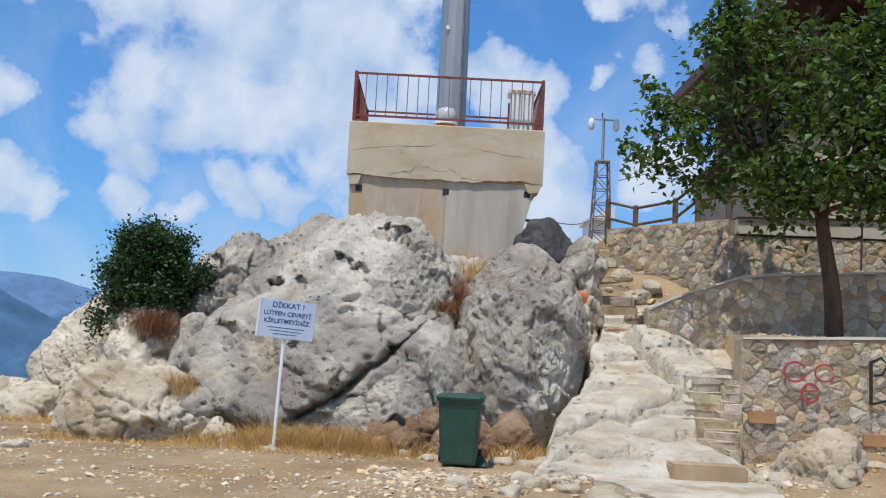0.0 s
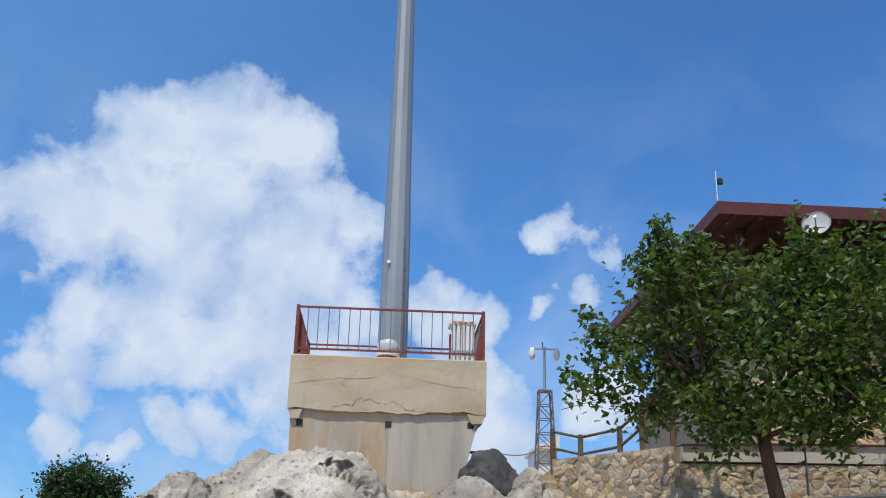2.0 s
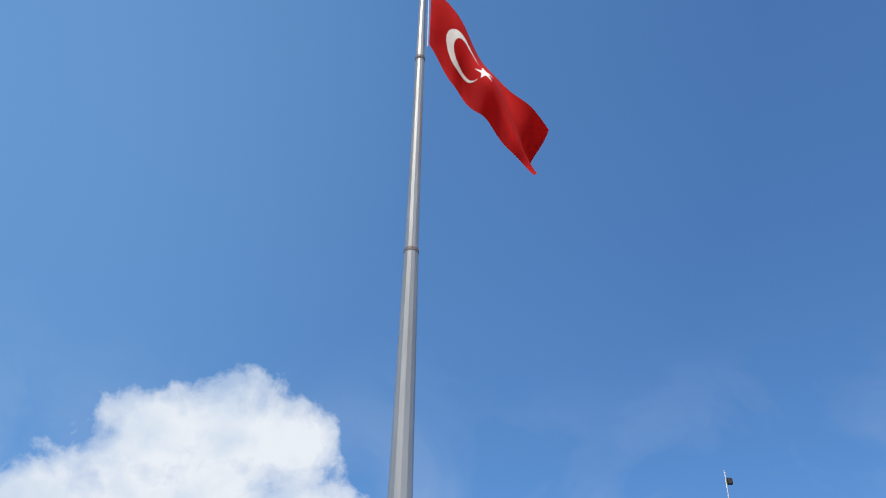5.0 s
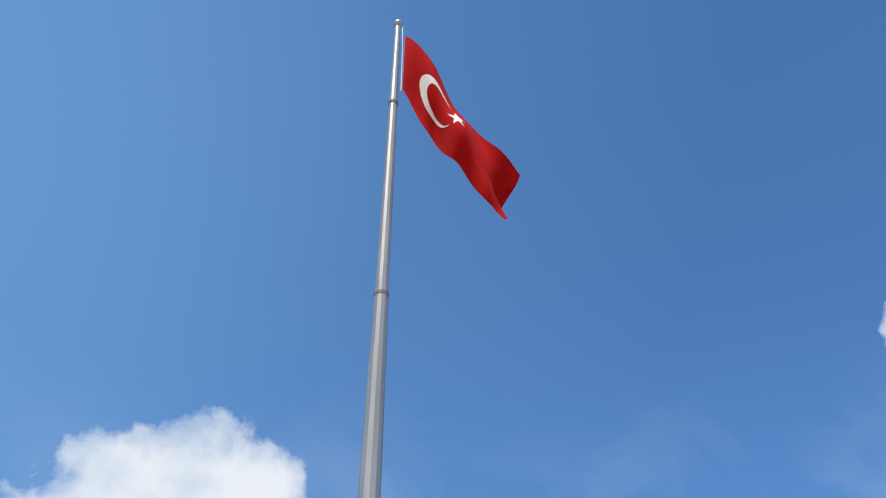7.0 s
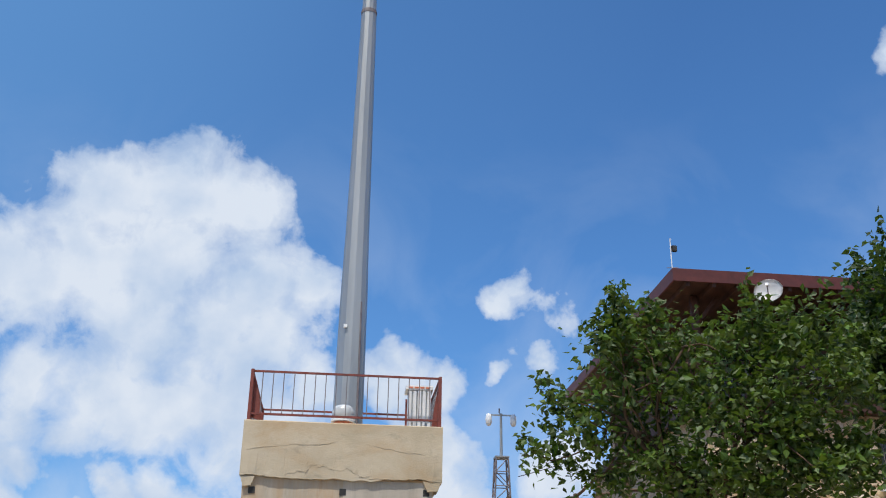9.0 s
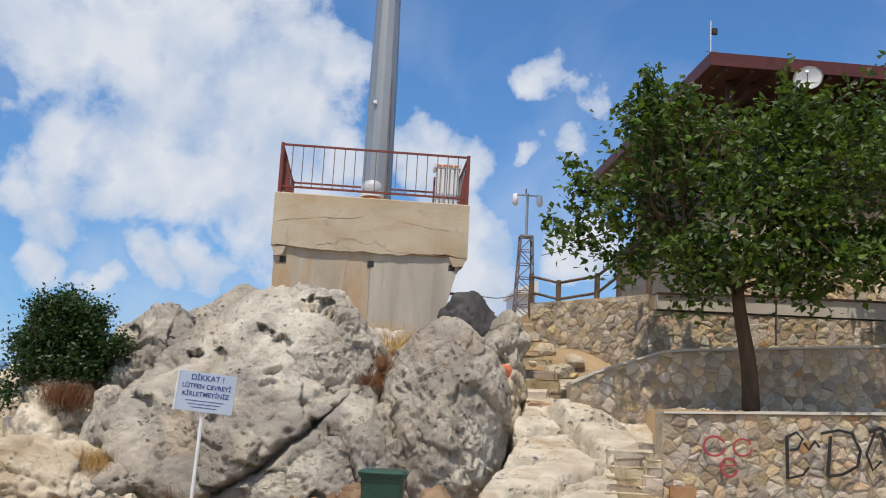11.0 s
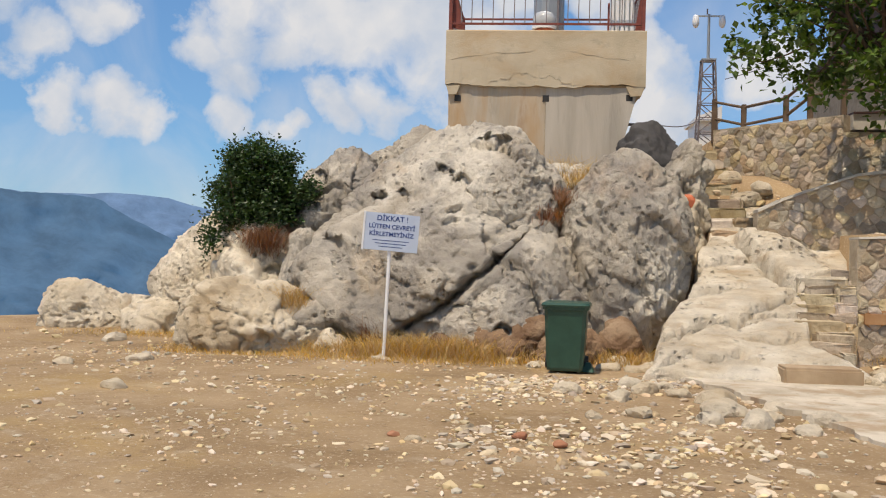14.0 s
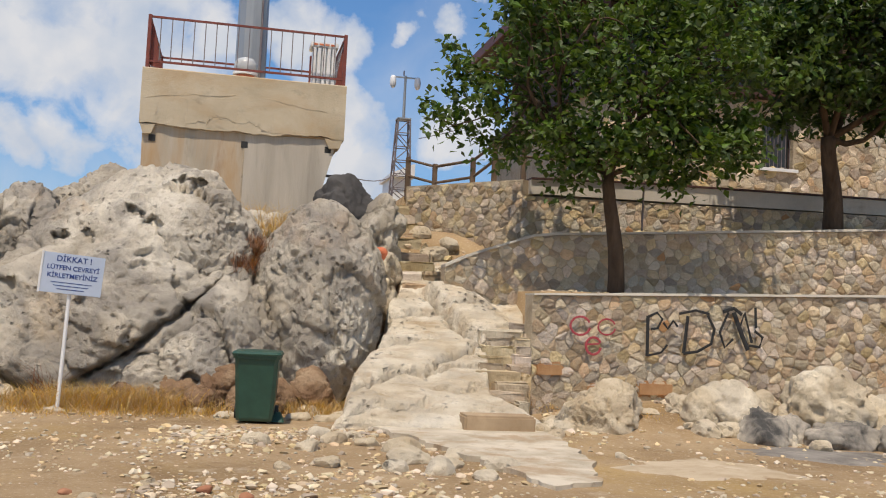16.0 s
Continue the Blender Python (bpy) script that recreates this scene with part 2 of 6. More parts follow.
M_BODY = material("stained_concrete", 1.2, [(0.28, (0.36, 0.315, 0.245)), (0.50, (0.47, 0.415, 0.335)), (0.72, (0.55, 0.495, 0.41))], 0.92, 0.35, 30.0,
                  [(0.9, 0.40, 0.62, (0.46, 0.30, 0.155), 0.85), (2.4, 0.55, 0.70, (0.34, 0.20, 0.10), 0.6), (3.0, 0.60, 0.74, (0.27, 0.24, 0.20), 0.5)], stretch=(1.6, 1.0, 0.30))
M_BODYGREY = material("grey_formed_concrete", 1.2, [(0.28, (0.36, 0.325, 0.27)), (0.50, (0.455, 0.41, 0.345)), (0.72, (0.53, 0.485, 0.415))], 0.92, 0.35, 30.0,
                      [(1.0, 0.56, 0.70, (0.46, 0.34, 0.22), 0.5), (3.0, 0.60, 0.74, (0.30, 0.27, 0.23), 0.5)], stretch=(2.0, 1.0, 0.25))
M_SLAB = material("cement_slab", 1.6, [(0.36, (0.42, 0.36, 0.27)), (0.60, (0.62, 0.55, 0.44))], 0.95, 1.0, 9.0, [(1.5, 0.5, 0.64, (0.38, 0.27, 0.165), 0.8), (9.0, 0.6, 0.7, (0.26, 0.2, 0.14), 0.5)])
M_PLASTER = material("grey_coping", 1.4, [(0.3, (0.42, 0.385, 0.33)), (0.7, (0.56, 0.52, 0.45))], 0.95, 0.4, 22.0, [(2.0, 0.6, 0.72, (0.28, 0.25, 0.21), 0.5)])
M_BROWNSTEP = material("brown_stone_step", 2.5, [(0.3, (0.33, 0.235, 0.145)), (0.7, (0.46, 0.345, 0.225))], 0.95, 0.4, 24.0)
M_STEEL = material("galvanised_steel", 1.2, [(0.3, (0.30, 0.315, 0.32)), (0.7, (0.42, 0.435, 0.44))], 0.42, 0.08, 9.0, metal=0.55, stretch=(2, 2, 0.25))
M_RUST = material("red_primer_paint", 6.0, [(0.3, (0.13, 0.030, 0.022)), (0.7, (0.24, 0.055, 0.038))], 0.6, 0.15, 40.0)
M_BAR = material("greyed_steel_bar", 6.0, [(0.3, (0.12, 0.10, 0.11)), (0.7, (0.22, 0.19, 0.19))], 0.6, 0.1, 40.0)
M_GREEN = material("green_plastic", 4.0, [(0.3, (0.014, 0.052, 0.036)), (0.7, (0.024, 0.078, 0.054))], 0.42, 0.05, 30.0, [(3.0, 0.58, 0.75, (0.09, 0.12, 0.095), 0.5)])
M_RUBBER = material("black_rubber", 8.0, [(0.3, (0.015, 0.015, 0.015)), (0.7, (0.03, 0.03, 0.03))], 0.7, 0.1)
M_WHITE = material("white_painted_metal", 3.0, [(0.3, (0.72, 0.73, 0.74)), (0.7, (0.82, 0.83, 0.84))], 0.45, 0.03, 20.0)
M_SIGN = material("sign_panel", 2.0, [(0.3, (0.42, 0.50, 0.64)), (0.7, (0.50, 0.58, 0.71))], 0.4, 0.02, 12.0)
M_BLUE = material("blue_lettering", 4.0, [(0.3, (0.015, 0.045, 0.20)), (0.7, (0.03, 0.07, 0.26))], 0.5, 0.0)
M_FLAG = material("red_flag_cloth", 1.5, [(0.3, (0.40, 0.003, 0.004)), (0.7, (0.50, 0.005, 0.006))], 0.92, 0.1, 120.0)
M_FLAGWHITE = material("white_flag_cloth", 1.5, [(0.3, (0.72, 0.72, 0.72)), (0.7, (0.80, 0.80, 0.80))], 0.8, 0.1, 120.0)
M_ROPE = material("white_rope", 20.0, [(0.3, (0.6, 0.6, 0.58)), (0.7, (0.75, 0.75, 0.72))], 0.8, 0.0)
M_BARK = material("brown_bark", 6.0, [(0.3, (0.055, 0.036, 0.024)), (0.7, (0.13, 0.088, 0.058))], 0.95, 0.8, 22.0, stretch=(1, 1, 0.3), bump_dist=0.03)
M_LEAF = material("tree_leaf", 2.0, [(0.3, (0.044, 0.086, 0.011)), (0.7, (0.090, 0.148, 0.020))], 0.6, 0.0, island=0.35)
M_LEAF_DARK = material("dark_tree_leaf", 2.0, [(0.3, (0.026, 0.052, 0.010)), (0.7, (0.050, 0.085, 0.016))], 0.5, 0.0, island=0.35)
M_BUSH = material("bush_leaf", 3.0, [(0.3, (0.020, 0.048, 0.010)), (0.7, (0.045, 0.088, 0.020))], 0.5, 0.0, island=0.35)
M_GRASS = material("dry_grass", 3.0, [(0.3, (0.55, 0.35, 0.12)), (0.7, (0.72, 0.50, 0.20))], 0.9, 0.0, island=0.25)
M_REDGRASS = material("russet_dry_plant", 3.0, [(0.3, (0.19, 0.085, 0.045)), (0.7, (0.30, 0.155, 0.08))], 0.9, 0.0, island=0.25)
M_WOOD = material("weathered_wood", 5.0, [(0.3, (0.10, 0.068, 0.045)), (0.7, (0.19, 0.135, 0.095))], 0.85, 0.4, 30.0)
M_EAVE = material("dark_stained_timber", 4.0, [(0.3, (0.035, 0.014, 0.010)), (0.7, (0.075, 0.028, 0.020))], 0.7, 0.3, 24.0)
M_FASCIA = material("red_brown_fascia", 4.0, [(0.3, (0.070, 0.014, 0.012)), (0.7, (0.12, 0.024, 0.020))], 0.55, 0.1, 24.0)
M_GLASS = material("dark_window_glass", 2.0, [(0.3, (0.02, 0.024, 0.028)), (0.7, (0.035, 0.04, 0.045))], 0.08, 0.0)
# the veranda's shade is put into this plaster's dark colour
M_INNER = material("plaster_painted_shade", 2.0, [(0.3, (0.09, 0.065, 0.05)), (0.7, (0.14, 0.105, 0.085))], 0.9, 0.2)
M_BLACK = material("black_spray_paint", 6.0, [(0.3, (0.012, 0.012, 0.012)), (0.7, (0.03, 0.03, 0.03))], 0.7, 0.0)
M_REDSPRAY = material("red_spray_paint", 6.0, [(0.3, (0.30, 0.035, 0.05)), (0.7, (0.42, 0.07, 0.085))], 0.7, 0.0)
M_ORANGE = material("orange_paint", 6.0, [(0.3, (0.55, 0.14, 0.06)), (0.7, (0.66, 0.22, 0.11))], 0.8, 0.0)
M_OCHRE = material("ochre_wall_stone", 4.0, [(0.3, (0.36, 0.19, 0.09)), (0.7, (0.50, 0.30, 0.155))], 0.95, 0.6, 20.0)
M_BRICK = material("dull_red_brick", 5.0, [(0.3, (0.30, 0.13, 0.075)), (0.7, (0.44, 0.22, 0.13))], 0.95, 0.5, 25.0)
M_SAND = material("pale_cement_dust", 1.5, [(0.35, (0.42, 0.325, 0.215)), (0.6, (0.56, 0.465, 0.34))], 0.97, 0.6, 22.0, [(5.0, 0.56, 0.7, (0.36, 0.26, 0.16), 0.6)])
M_ASH = material("grey_ash_soil", 1.5, [(0.35, (0.14, 0.125, 0.11)), (0.6, (0.28, 0.255, 0.225))], 0.97, 0.8, 18.0, [(6.0, 0.56, 0.7, (0.42, 0.37, 0.30), 0.6)])
M_LAMPGLASS = material("cloudy_lamp_glass", 4.0, [(0.3, (0.42, 0.44, 0.45)), (0.7, (0.58, 0.60, 0.61))], 0.15, 0.0)


# aerial haze is painted on: bluish base colour plus an emitted blue glow
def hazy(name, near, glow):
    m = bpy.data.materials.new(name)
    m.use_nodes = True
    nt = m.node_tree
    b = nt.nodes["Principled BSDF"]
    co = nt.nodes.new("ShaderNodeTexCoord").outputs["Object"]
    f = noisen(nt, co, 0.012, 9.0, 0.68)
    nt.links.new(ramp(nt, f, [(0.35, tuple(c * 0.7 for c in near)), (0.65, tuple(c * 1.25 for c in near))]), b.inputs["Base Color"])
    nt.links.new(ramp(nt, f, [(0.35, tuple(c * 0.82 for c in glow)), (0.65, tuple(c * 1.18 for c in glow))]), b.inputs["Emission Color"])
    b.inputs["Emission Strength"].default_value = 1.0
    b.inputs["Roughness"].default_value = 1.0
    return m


def let_through(m, amount, tint):
    """Leaves pass part of the light that falls on their far side."""
    nt = m.node_tree
    out = nt.nodes["Material Output"]
    b = nt.nodes["Principled BSDF"]
    t, mx = nt.nodes.new("ShaderNodeBsdfTranslucent"), nt.nodes.new("ShaderNodeMixShader")
    t.inputs[0].default_value = (*tint, 1)
    mx.inputs[0].default_value = amount
    nt.links.new(b.outputs[0], mx.inputs[1])
    nt.links.new(t.outputs[0], mx.inputs[2])
    nt.links.new(mx.outputs[0], out.inputs[0])


let_through(M_LEAF, 0.26, (0.14, 0.22, 0.025))
let_through(M_LEAF_DARK, 0.3, (0.10, 0.17, 0.02))
let_through(M_BUSH, 0.2, (0.06, 0.11, 0.02))
let_through(M_FLAG, 0.25, (0.5, 0.01, 0.01))
let_through(M_GRASS, 0.2, (0.5, 0.36, 0.15))
M_HILL = hazy("hillside_painted_haze", (0.025, 0.04, 0.05), (0.042, 0.116, 0.235))
M_FARHILL = hazy("far_ridge_painted_haze", (0.035, 0.045, 0.06), (0.095, 0.195, 0.37))


# ---- building helpers ----
def vnoise(P, seed=0):
    """Smooth value noise, -1 to 1, at the rows of P."""
    i = np.floor(P).astype(np.int64)
    f = P - i
    f = f * f * f * (f * (f * 6 - 15) + 10)
    out = np.zeros(len(P))
    for dx in (0, 1):
        for dy in (0, 1):
            for dz in (0, 1):
                h = ((i[:, 0] + dx) * 374761393 + (i[:, 1] + dy) * 668265263 + (i[:, 2] + dz) * 1274126177 + seed * 974634777) & 0xFFFFFFFF
                h = ((h ^ (h >> 13)) * 1274126177) & 0xFFFFFFFF
                h = h ^ (h >> 16)
                v = (h & 0xFFFF) / 32767.5 - 1
                w = (f[:, 0] if dx else 1 - f[:, 0]) * (f[:, 1] if dy else 1 - f[:, 1]) * (f[:, 2] if dz else 1 - f[:, 2])
                out += v * w
    return out


def fbm(P, scale, octaves=4, gain=0.5, seed=0, ridged=False):
    out, amp, tot = np.zeros(len(P)), 1.0, 0.0
    for k in range(octaves):
        v = vnoise(P * scale * 2.03 ** k + 17.3 * k, seed + k)
        out += amp * ((1 - 2 * np.abs(v)) if ridged else v)
        tot += amp
        amp *= gain
    return out / tot


def worley(P, scale, seed=0):
    """Distance to the nearest of scattered points."""
    Q = P * scale
    base = np.floor(Q).astype(np.int64)
    best = np.full(len(Q), 9.0)
    for dx in (-1, 0, 1):
        for dy in (-1, 0, 1):
            for dz in (-1, 0, 1):
                c = base + np.array((dx, dy, dz))
                h = (c[:, 0] * 73856093 ^ c[:, 1] * 19349663 ^ c[:, 2] * 83492791 ^ (seed * 2654435 + 77)) & 0x7FFFFFFF
                h = (h * 1103515245 + 12345) & 0x7FFFFFFF
                off = np.stack([(h & 1023) / 1023.0, ((h >> 10) & 1023) / 1023.0, ((h >> 20) & 1023) / 1023.0], 1)
                best = np.minimum(best, np.linalg.norm(c + off - Q, axis=1))
    return best


def plates(P, scale, seed=0):
    """Blocky fracture: a value of its own for each cell, and the distance to the cell's border."""
    Q = P * scale
    base = np.floor(Q).astype(np.int64)
    d1, d2, val = np.full(len(Q), 9.0), np.full(len(Q), 9.0), np.zeros(len(Q))
    for dx in (-1, 0, 1):
        for dy in (-1, 0, 1):
            for dz in (-1, 0, 1):
                c = base + np.array((dx, dy, dz))
                h = (c[:, 0] * 73856093 ^ c[:, 1] * 19349663 ^ c[:, 2] * 83492791 ^ (seed * 7919 + 13)) & 0x7FFFFFFF
                h = (h * 1103515245 + 12345) & 0x7FFFFFFF
                off = np.stack([(h & 1023) / 1023.0, ((h >> 10) & 1023) / 1023.0, ((h >> 20) & 1023) / 1023.0], 1)
                d = np.linalg.norm(c + off - Q, axis=1)
                near = d < d1
                d2 = np.where(near, d1, np.minimum(d2, d))
                val = np.where(near, ((h >> 5) & 255) / 127.5 - 1, val)
                d1 = np.where(near, d, d1)
    return val, d2 - d1


def sstep(a, b, x):
    t = np.clip((x - a) / (b - a), 0, 1)
    return t * t * (3 - 2 * t)


def np_mesh(name, V, Fc, smooth=True):
    V, Fc = np.asarray(V, dtype=np.float32), np.asarray(Fc, dtype=np.int32)
    me = bpy.data.meshes.new(name)
    n = Fc.shape[1]
    me.vertices.add(len(V))
    me.vertices.foreach_set("co", V.ravel())
    me.loops.add(Fc.size)
    me.loops.foreach_set("vertex_index", Fc.ravel())
    me.polygons.add(len(Fc))
    me.polygons.foreach_set("loop_start", np.arange(0, Fc.size, n, dtype=np.int32))
    me.polygons.foreach_set("use_smooth", np.full(len(Fc), smooth))
    me.update(calc_edges=True)
    return me


def link(name, me, mat, parent=None, label=""):
    ob = new(name, me)
    if not me.materials:
        me.materials.append(mat)
    ob.parent = parent
    return tagged(ob, label)


def part(name, bm, mat, parent, label="", smooth=False):
    me = bpy.data.meshes.new(name)
    bmesh.ops.recalc_face_normals(bm, faces=bm.faces)
    for f in bm.faces:
        f.smooth = smooth
    bm.to_mesh(me)
    bm.free()
    return link(name, me, mat, parent, label)


def empty(name, at, label, category, group="", kind=""):
    ob = new(name)
    ob.location = at
    ob.empty_display_size = 0.2
    return tagged(ob, label, category, group, kind)


def under(ob, root):
    """Parents ob, built in world coordinates, to the root without moving it."""
    ob.parent = root
    ob.matrix_parent_inverse = Matrix.Translation(root.location).inverted()
    return ob


def put(name, bm, mat, root, label="", smooth=False):
    return under(part(name, bm, mat, None, label, smooth), root)


def box(bm, x0, x1, y0, y1, z0, z1, bevel=0.0):
    r = bmesh.ops.create_cube(bm, size=1)
    vs = r["verts"]
    for v in vs:
        v.co = ((x0 + x1) / 2 + v.co.x * (x1 - x0), (y0 + y1) / 2 + v.co.y * (y1 - y0), (z0 + z1) / 2 + v.co.z * (z1 - z0))
    if bevel:
        es = list({e for v in vs for e in v.link_edges})
        bmesh.ops.bevel(bm, geom=es, offset=bevel, segments=2, affect="EDGES")
    return bm


def boxed(*a, bevel=0.0):
    return box(bmesh.new(), *a, bevel=bevel)


def tube(bm, pts, radii, n=8, cap=True):
    rings = []
    for k, p in enumerate(pts):
        p = Vector(p)
        d = (Vector(pts[min(k + 1, len(pts) - 1)]) - Vector(pts[max(k - 1, 0)])).normalized()
        a = d.orthogonal().normalized() if abs(d.z) > 0.95 else d.cross(Vector((0, 0, 1))).normalized()
        if abs(d.z) > 0.95:
            a = (Vector((1, 0, 0)) - d * d.x).normalized()
        b = d.cross(a)
        r = radii[k] if hasattr(radii, "__len__") else radii
        rings.append([bm.verts.new(p + (a * math.cos(2 * math.pi * j / n) + b * math.sin(2 * math.pi * j / n)) * r) for j in range(n)])
    for r0, r1 in zip(rings, rings[1:]):
        for j in range(n):
            bm.faces.new((r0[j], r0[(j + 1) % n], r1[(j + 1) % n], r1[j]))
    if cap:
        bm.faces.new(rings[0][::-1])
        bm.faces.new(rings[-1])
    return bm


def prism(bm, outline, y0, y1):
    """A polygon given in x, z, drawn out from y0 to y1."""
    a = [bm.verts.new((x, y0, z)) for x, z in outline]
    b = [bm.verts.new((x, y1, z)) for x, z in outline]
    bm.faces.new(a)
    bm.faces.new(b[::-1])
    for j in range(len(a)):
        k = (j + 1) % len(a)
        bm.faces.new((a[k], a[j], b[j], b[k]))
    return bm


ICO = {}


def ico(sub):
    if sub not in ICO:
        bm = bmesh.new()
        bmesh.ops.create_icosphere(bm, subdivisions=sub, radius=1)
        bm.verts.ensure_lookup_table()
        ICO[sub] = (np.array([v.co[:] for v in bm.verts]), np.array([[v.index for v in f.verts] for f in bm.faces]))
        bm.free()
    return ICO[sub]


def boulder(name, c, r, seed, sub, mat, label="", category="rock", group="", kind="", turn=0, tilt=0, cuts=10, k=17, rough=1.0, pits=1.0, hollows=(), cracks=(), amp=0.12, blocky=1.0):
    """A weathered block: a ball cut by soft random planes, then worn, pitted and cracked. hollows: x, y, z, radius, depth;
    cracks: two ends (x, z) of a cleft that goes back into the rock, with its width and depth."""
    rng = np.random.default_rng(seed)
    D, Fc = ico(sub)
    q = (np.ones(len(D)) / 1.12) ** k
    for _ in range(cuts):
        n = rng.normal(size=3)
        n /= np.linalg.norm(n)
        q += (np.maximum(D @ n, 0) / rng.uniform(0.74, 0.99)) ** k
    P = D / (q ** (1 / k))[:, None]
    rot = np.array((Matrix.Rotation(radians(turn), 3, "Z") @ Matrix.Rotation(radians(tilt), 3, "Y")))
    N = (D / np.array(r)) @ rot.T
    N /= np.linalg.norm(N, axis=1)[:, None]
    P = (P * np.array(r)) @ rot.T + np.array(c)
    s = float(np.mean(r))
    big = fbm(P, 0.75 / s ** 0.5, 4, 0.5, seed) * amp * 0.95 * s ** 0.7
    rid = fbm(P, 1.3 / s ** 0.4, 6, 0.6, seed + 9, True) * amp * 0.15 * s ** 0.6
    fine = (fbm(P, 6.0, 5, 0.66, seed + 31) * 0.040 + fbm(P, 2.8, 5, 0.62, seed + 33, True) * 0.018) * rough
    disp = big + rid + fine
    if sub > 4:
        Q = P + 0.16 * np.stack([fbm(P, 1.6, 4, 0.6, seed + 51), fbm(P, 1.6, 4, 0.6, seed + 52), fbm(P, 1.6, 4, 0.6, seed + 53)], 1)
        Q = Q @ np.array(Matrix.Rotation(0.7, 3, "Y")) * np.array((1.0, 1.0, 1.5))
        for sc, step, groove in ((0.62 / s ** 0.35, 0.17, 0.07), (1.7 / s ** 0.35, 0.075, 0.05), (4.6, 0.030, 0.03)):
            v, gap = plates(Q, sc, seed + int(sc * 10))
            on = sstep(-0.35, 0.15, fbm(P, 0.9, 2, 0.5, seed + 71 + int(sc * 7)))
            disp += blocky * min(1.0, s) * (step * v * (0.4 + 0.6 * on) - groove * sstep(0.06, 0.015, gap) * on)
    if pits:
        w = worley(P * np.array((1, 1, 1.25)) + 0.25 * fbm(P, 2.0, 2, 0.5, seed + 3)[:, None], 2.3, seed)
        m = sstep(-0.05, 0.35, fbm(P, 0.8, 2, 0.5, seed + 5))
        disp -= pits * 0.11 * sstep(0.30, 0.16, w) * m
        w2 = worley(P * np.array((1.2, 1, 0.8)) + 0.1 * fbm(P, 6.0, 2, 0.5, seed + 6)[:, None], 6.0, seed + 1)
        disp -= pits * 0.045 * sstep(0.34, 0.20, w2) * sstep(-0.2, 0.2, fbm(P, 1.4, 2, 0.5, seed + 8))
    deep = np.zeros(len(P))
    for hx, hy, hz, hr, hd in hollows:
        wob = 0.30 * fbm(P * np.array((1, 0.4, 1)), 4.2, 5, 0.65, 7 + int(hx * 10))
        d = np.hypot(P[:, 0] - hx, (P[:, 2] - hz) * 1.6 + 0.5 * (P[:, 0] - hx)) + wob
        deep += 0.9 * hd * sstep(hr * 0.66, hr * 0.30, d) * (N[:, 1] < 0.25)
    P = P + N * disp[:, None]
    P[:, 1] += deep
    for (ax, az), (bx, bz), width, depth in cracks:
        u = np.array((bx - ax, bz - az))
        L = np.linalg.norm(u)
        u /= L
        e = np.stack([P[:, 0] - ax, P[:, 2] - az], 1)
        along = e @ u
        across = e @ np.array((-u[1], u[0])) + 0.17 * fbm(P * np.array((1, 0.3, 1)), 1.5, 5, 0.6, 77)
        w = width * (1.0 + 0.5 * vnoise(P * 1.9, 5))
        on = sstep(-0.15, 0.1, along) * sstep(L + 0.15, L - 0.1, along)
        cut = np.exp(-(across / w) ** 2) * depth - 0.03 * sstep(-0.02, 0.05, across) * sstep(0.7, 0.1, across)
        P[:, 1] += cut * on
    me = np_mesh(name, P, Fc, sub > 3)
    ob = link(name, me, mat)
    return tagged(ob, label, category, group, kind)


# ---- ground ----
def ground_z(x, y):
    P = np.stack([x, y, np.zeros_like(x)], 1)
    near = sstep(60, 25, np.hypot(x, y))
    z = 0.05 * fbm(P, 0.35, 3, 0.5, 3) * near + 0.018 * fbm(P, 2.2, 3, 0.5, 4) * near
    z = z + 0.33 * sstep(4.6, 7.0, x) * sstep(12.2, 14.6, y)
    z = z + 3.3 * sstep(16.0, 20.5, y) * sstep(-5.6, -3.2, x) * sstep(80, 40, np.abs(x))
    z = np.where((x > 5.0) & (y > 15.8), np.maximum(z, 1.95 + 0.02 * x), z)
    z = np.where(y > 17.5, np.maximum(z, (2.75 + 0.03 * x) * sstep(3.7, 5.2, x)), z)
    up = y - np.clip(21.4 - (x - 3.7) * 1.31, 18.9, 30)
    z = np.where((x > 3.7) & (up > 0.36), 4.18, z)
    drop = sstep(0, 160, np.maximum(y - 20.5, 0) * sstep(-5.0, -6.2, x) + np.maximum(-10.5 - x, 0) * sstep(14, 20, y))
    far = sstep(70, 600, np.hypot(x, y))
    return z - 190 * np.maximum(drop, far)


def spread(lo, hi, n, reach):
    out = [reach * f for f in (1.0, 0.6, 0.35, 0.2, 0.11, 0.06, 0.03, 0.015)]
    mid = list(np.linspace(lo, hi, n))
    return np.array([lo - o for o in out] + mid + [hi + o for o in out[::-1]])


gx, gy = spread(-14.0, 16.0, 260, 4500.0), spread(3.0, 27.0, 230, 4500.0)
GX, GY = np.meshgrid(gx, gy)
gz = ground_z(GX.ravel(), GY.ravel())
gi = np.arange(GX.size).reshape(GX.shape)
g_faces = np.stack([gi[:-1, :-1].ravel(), gi[:-1, 1:].ravel(), gi[1:, 1:].ravel(), gi[1:, :-1].ravel()], 1)
ground = link("ground", np_mesh("ground", np.stack([GX.ravel(), GY.ravel(), gz], 1), g_faces), M_EARTH)
tagged(ground, "dusty tan bare earth with trodden gravel", "ground", kind="structure")


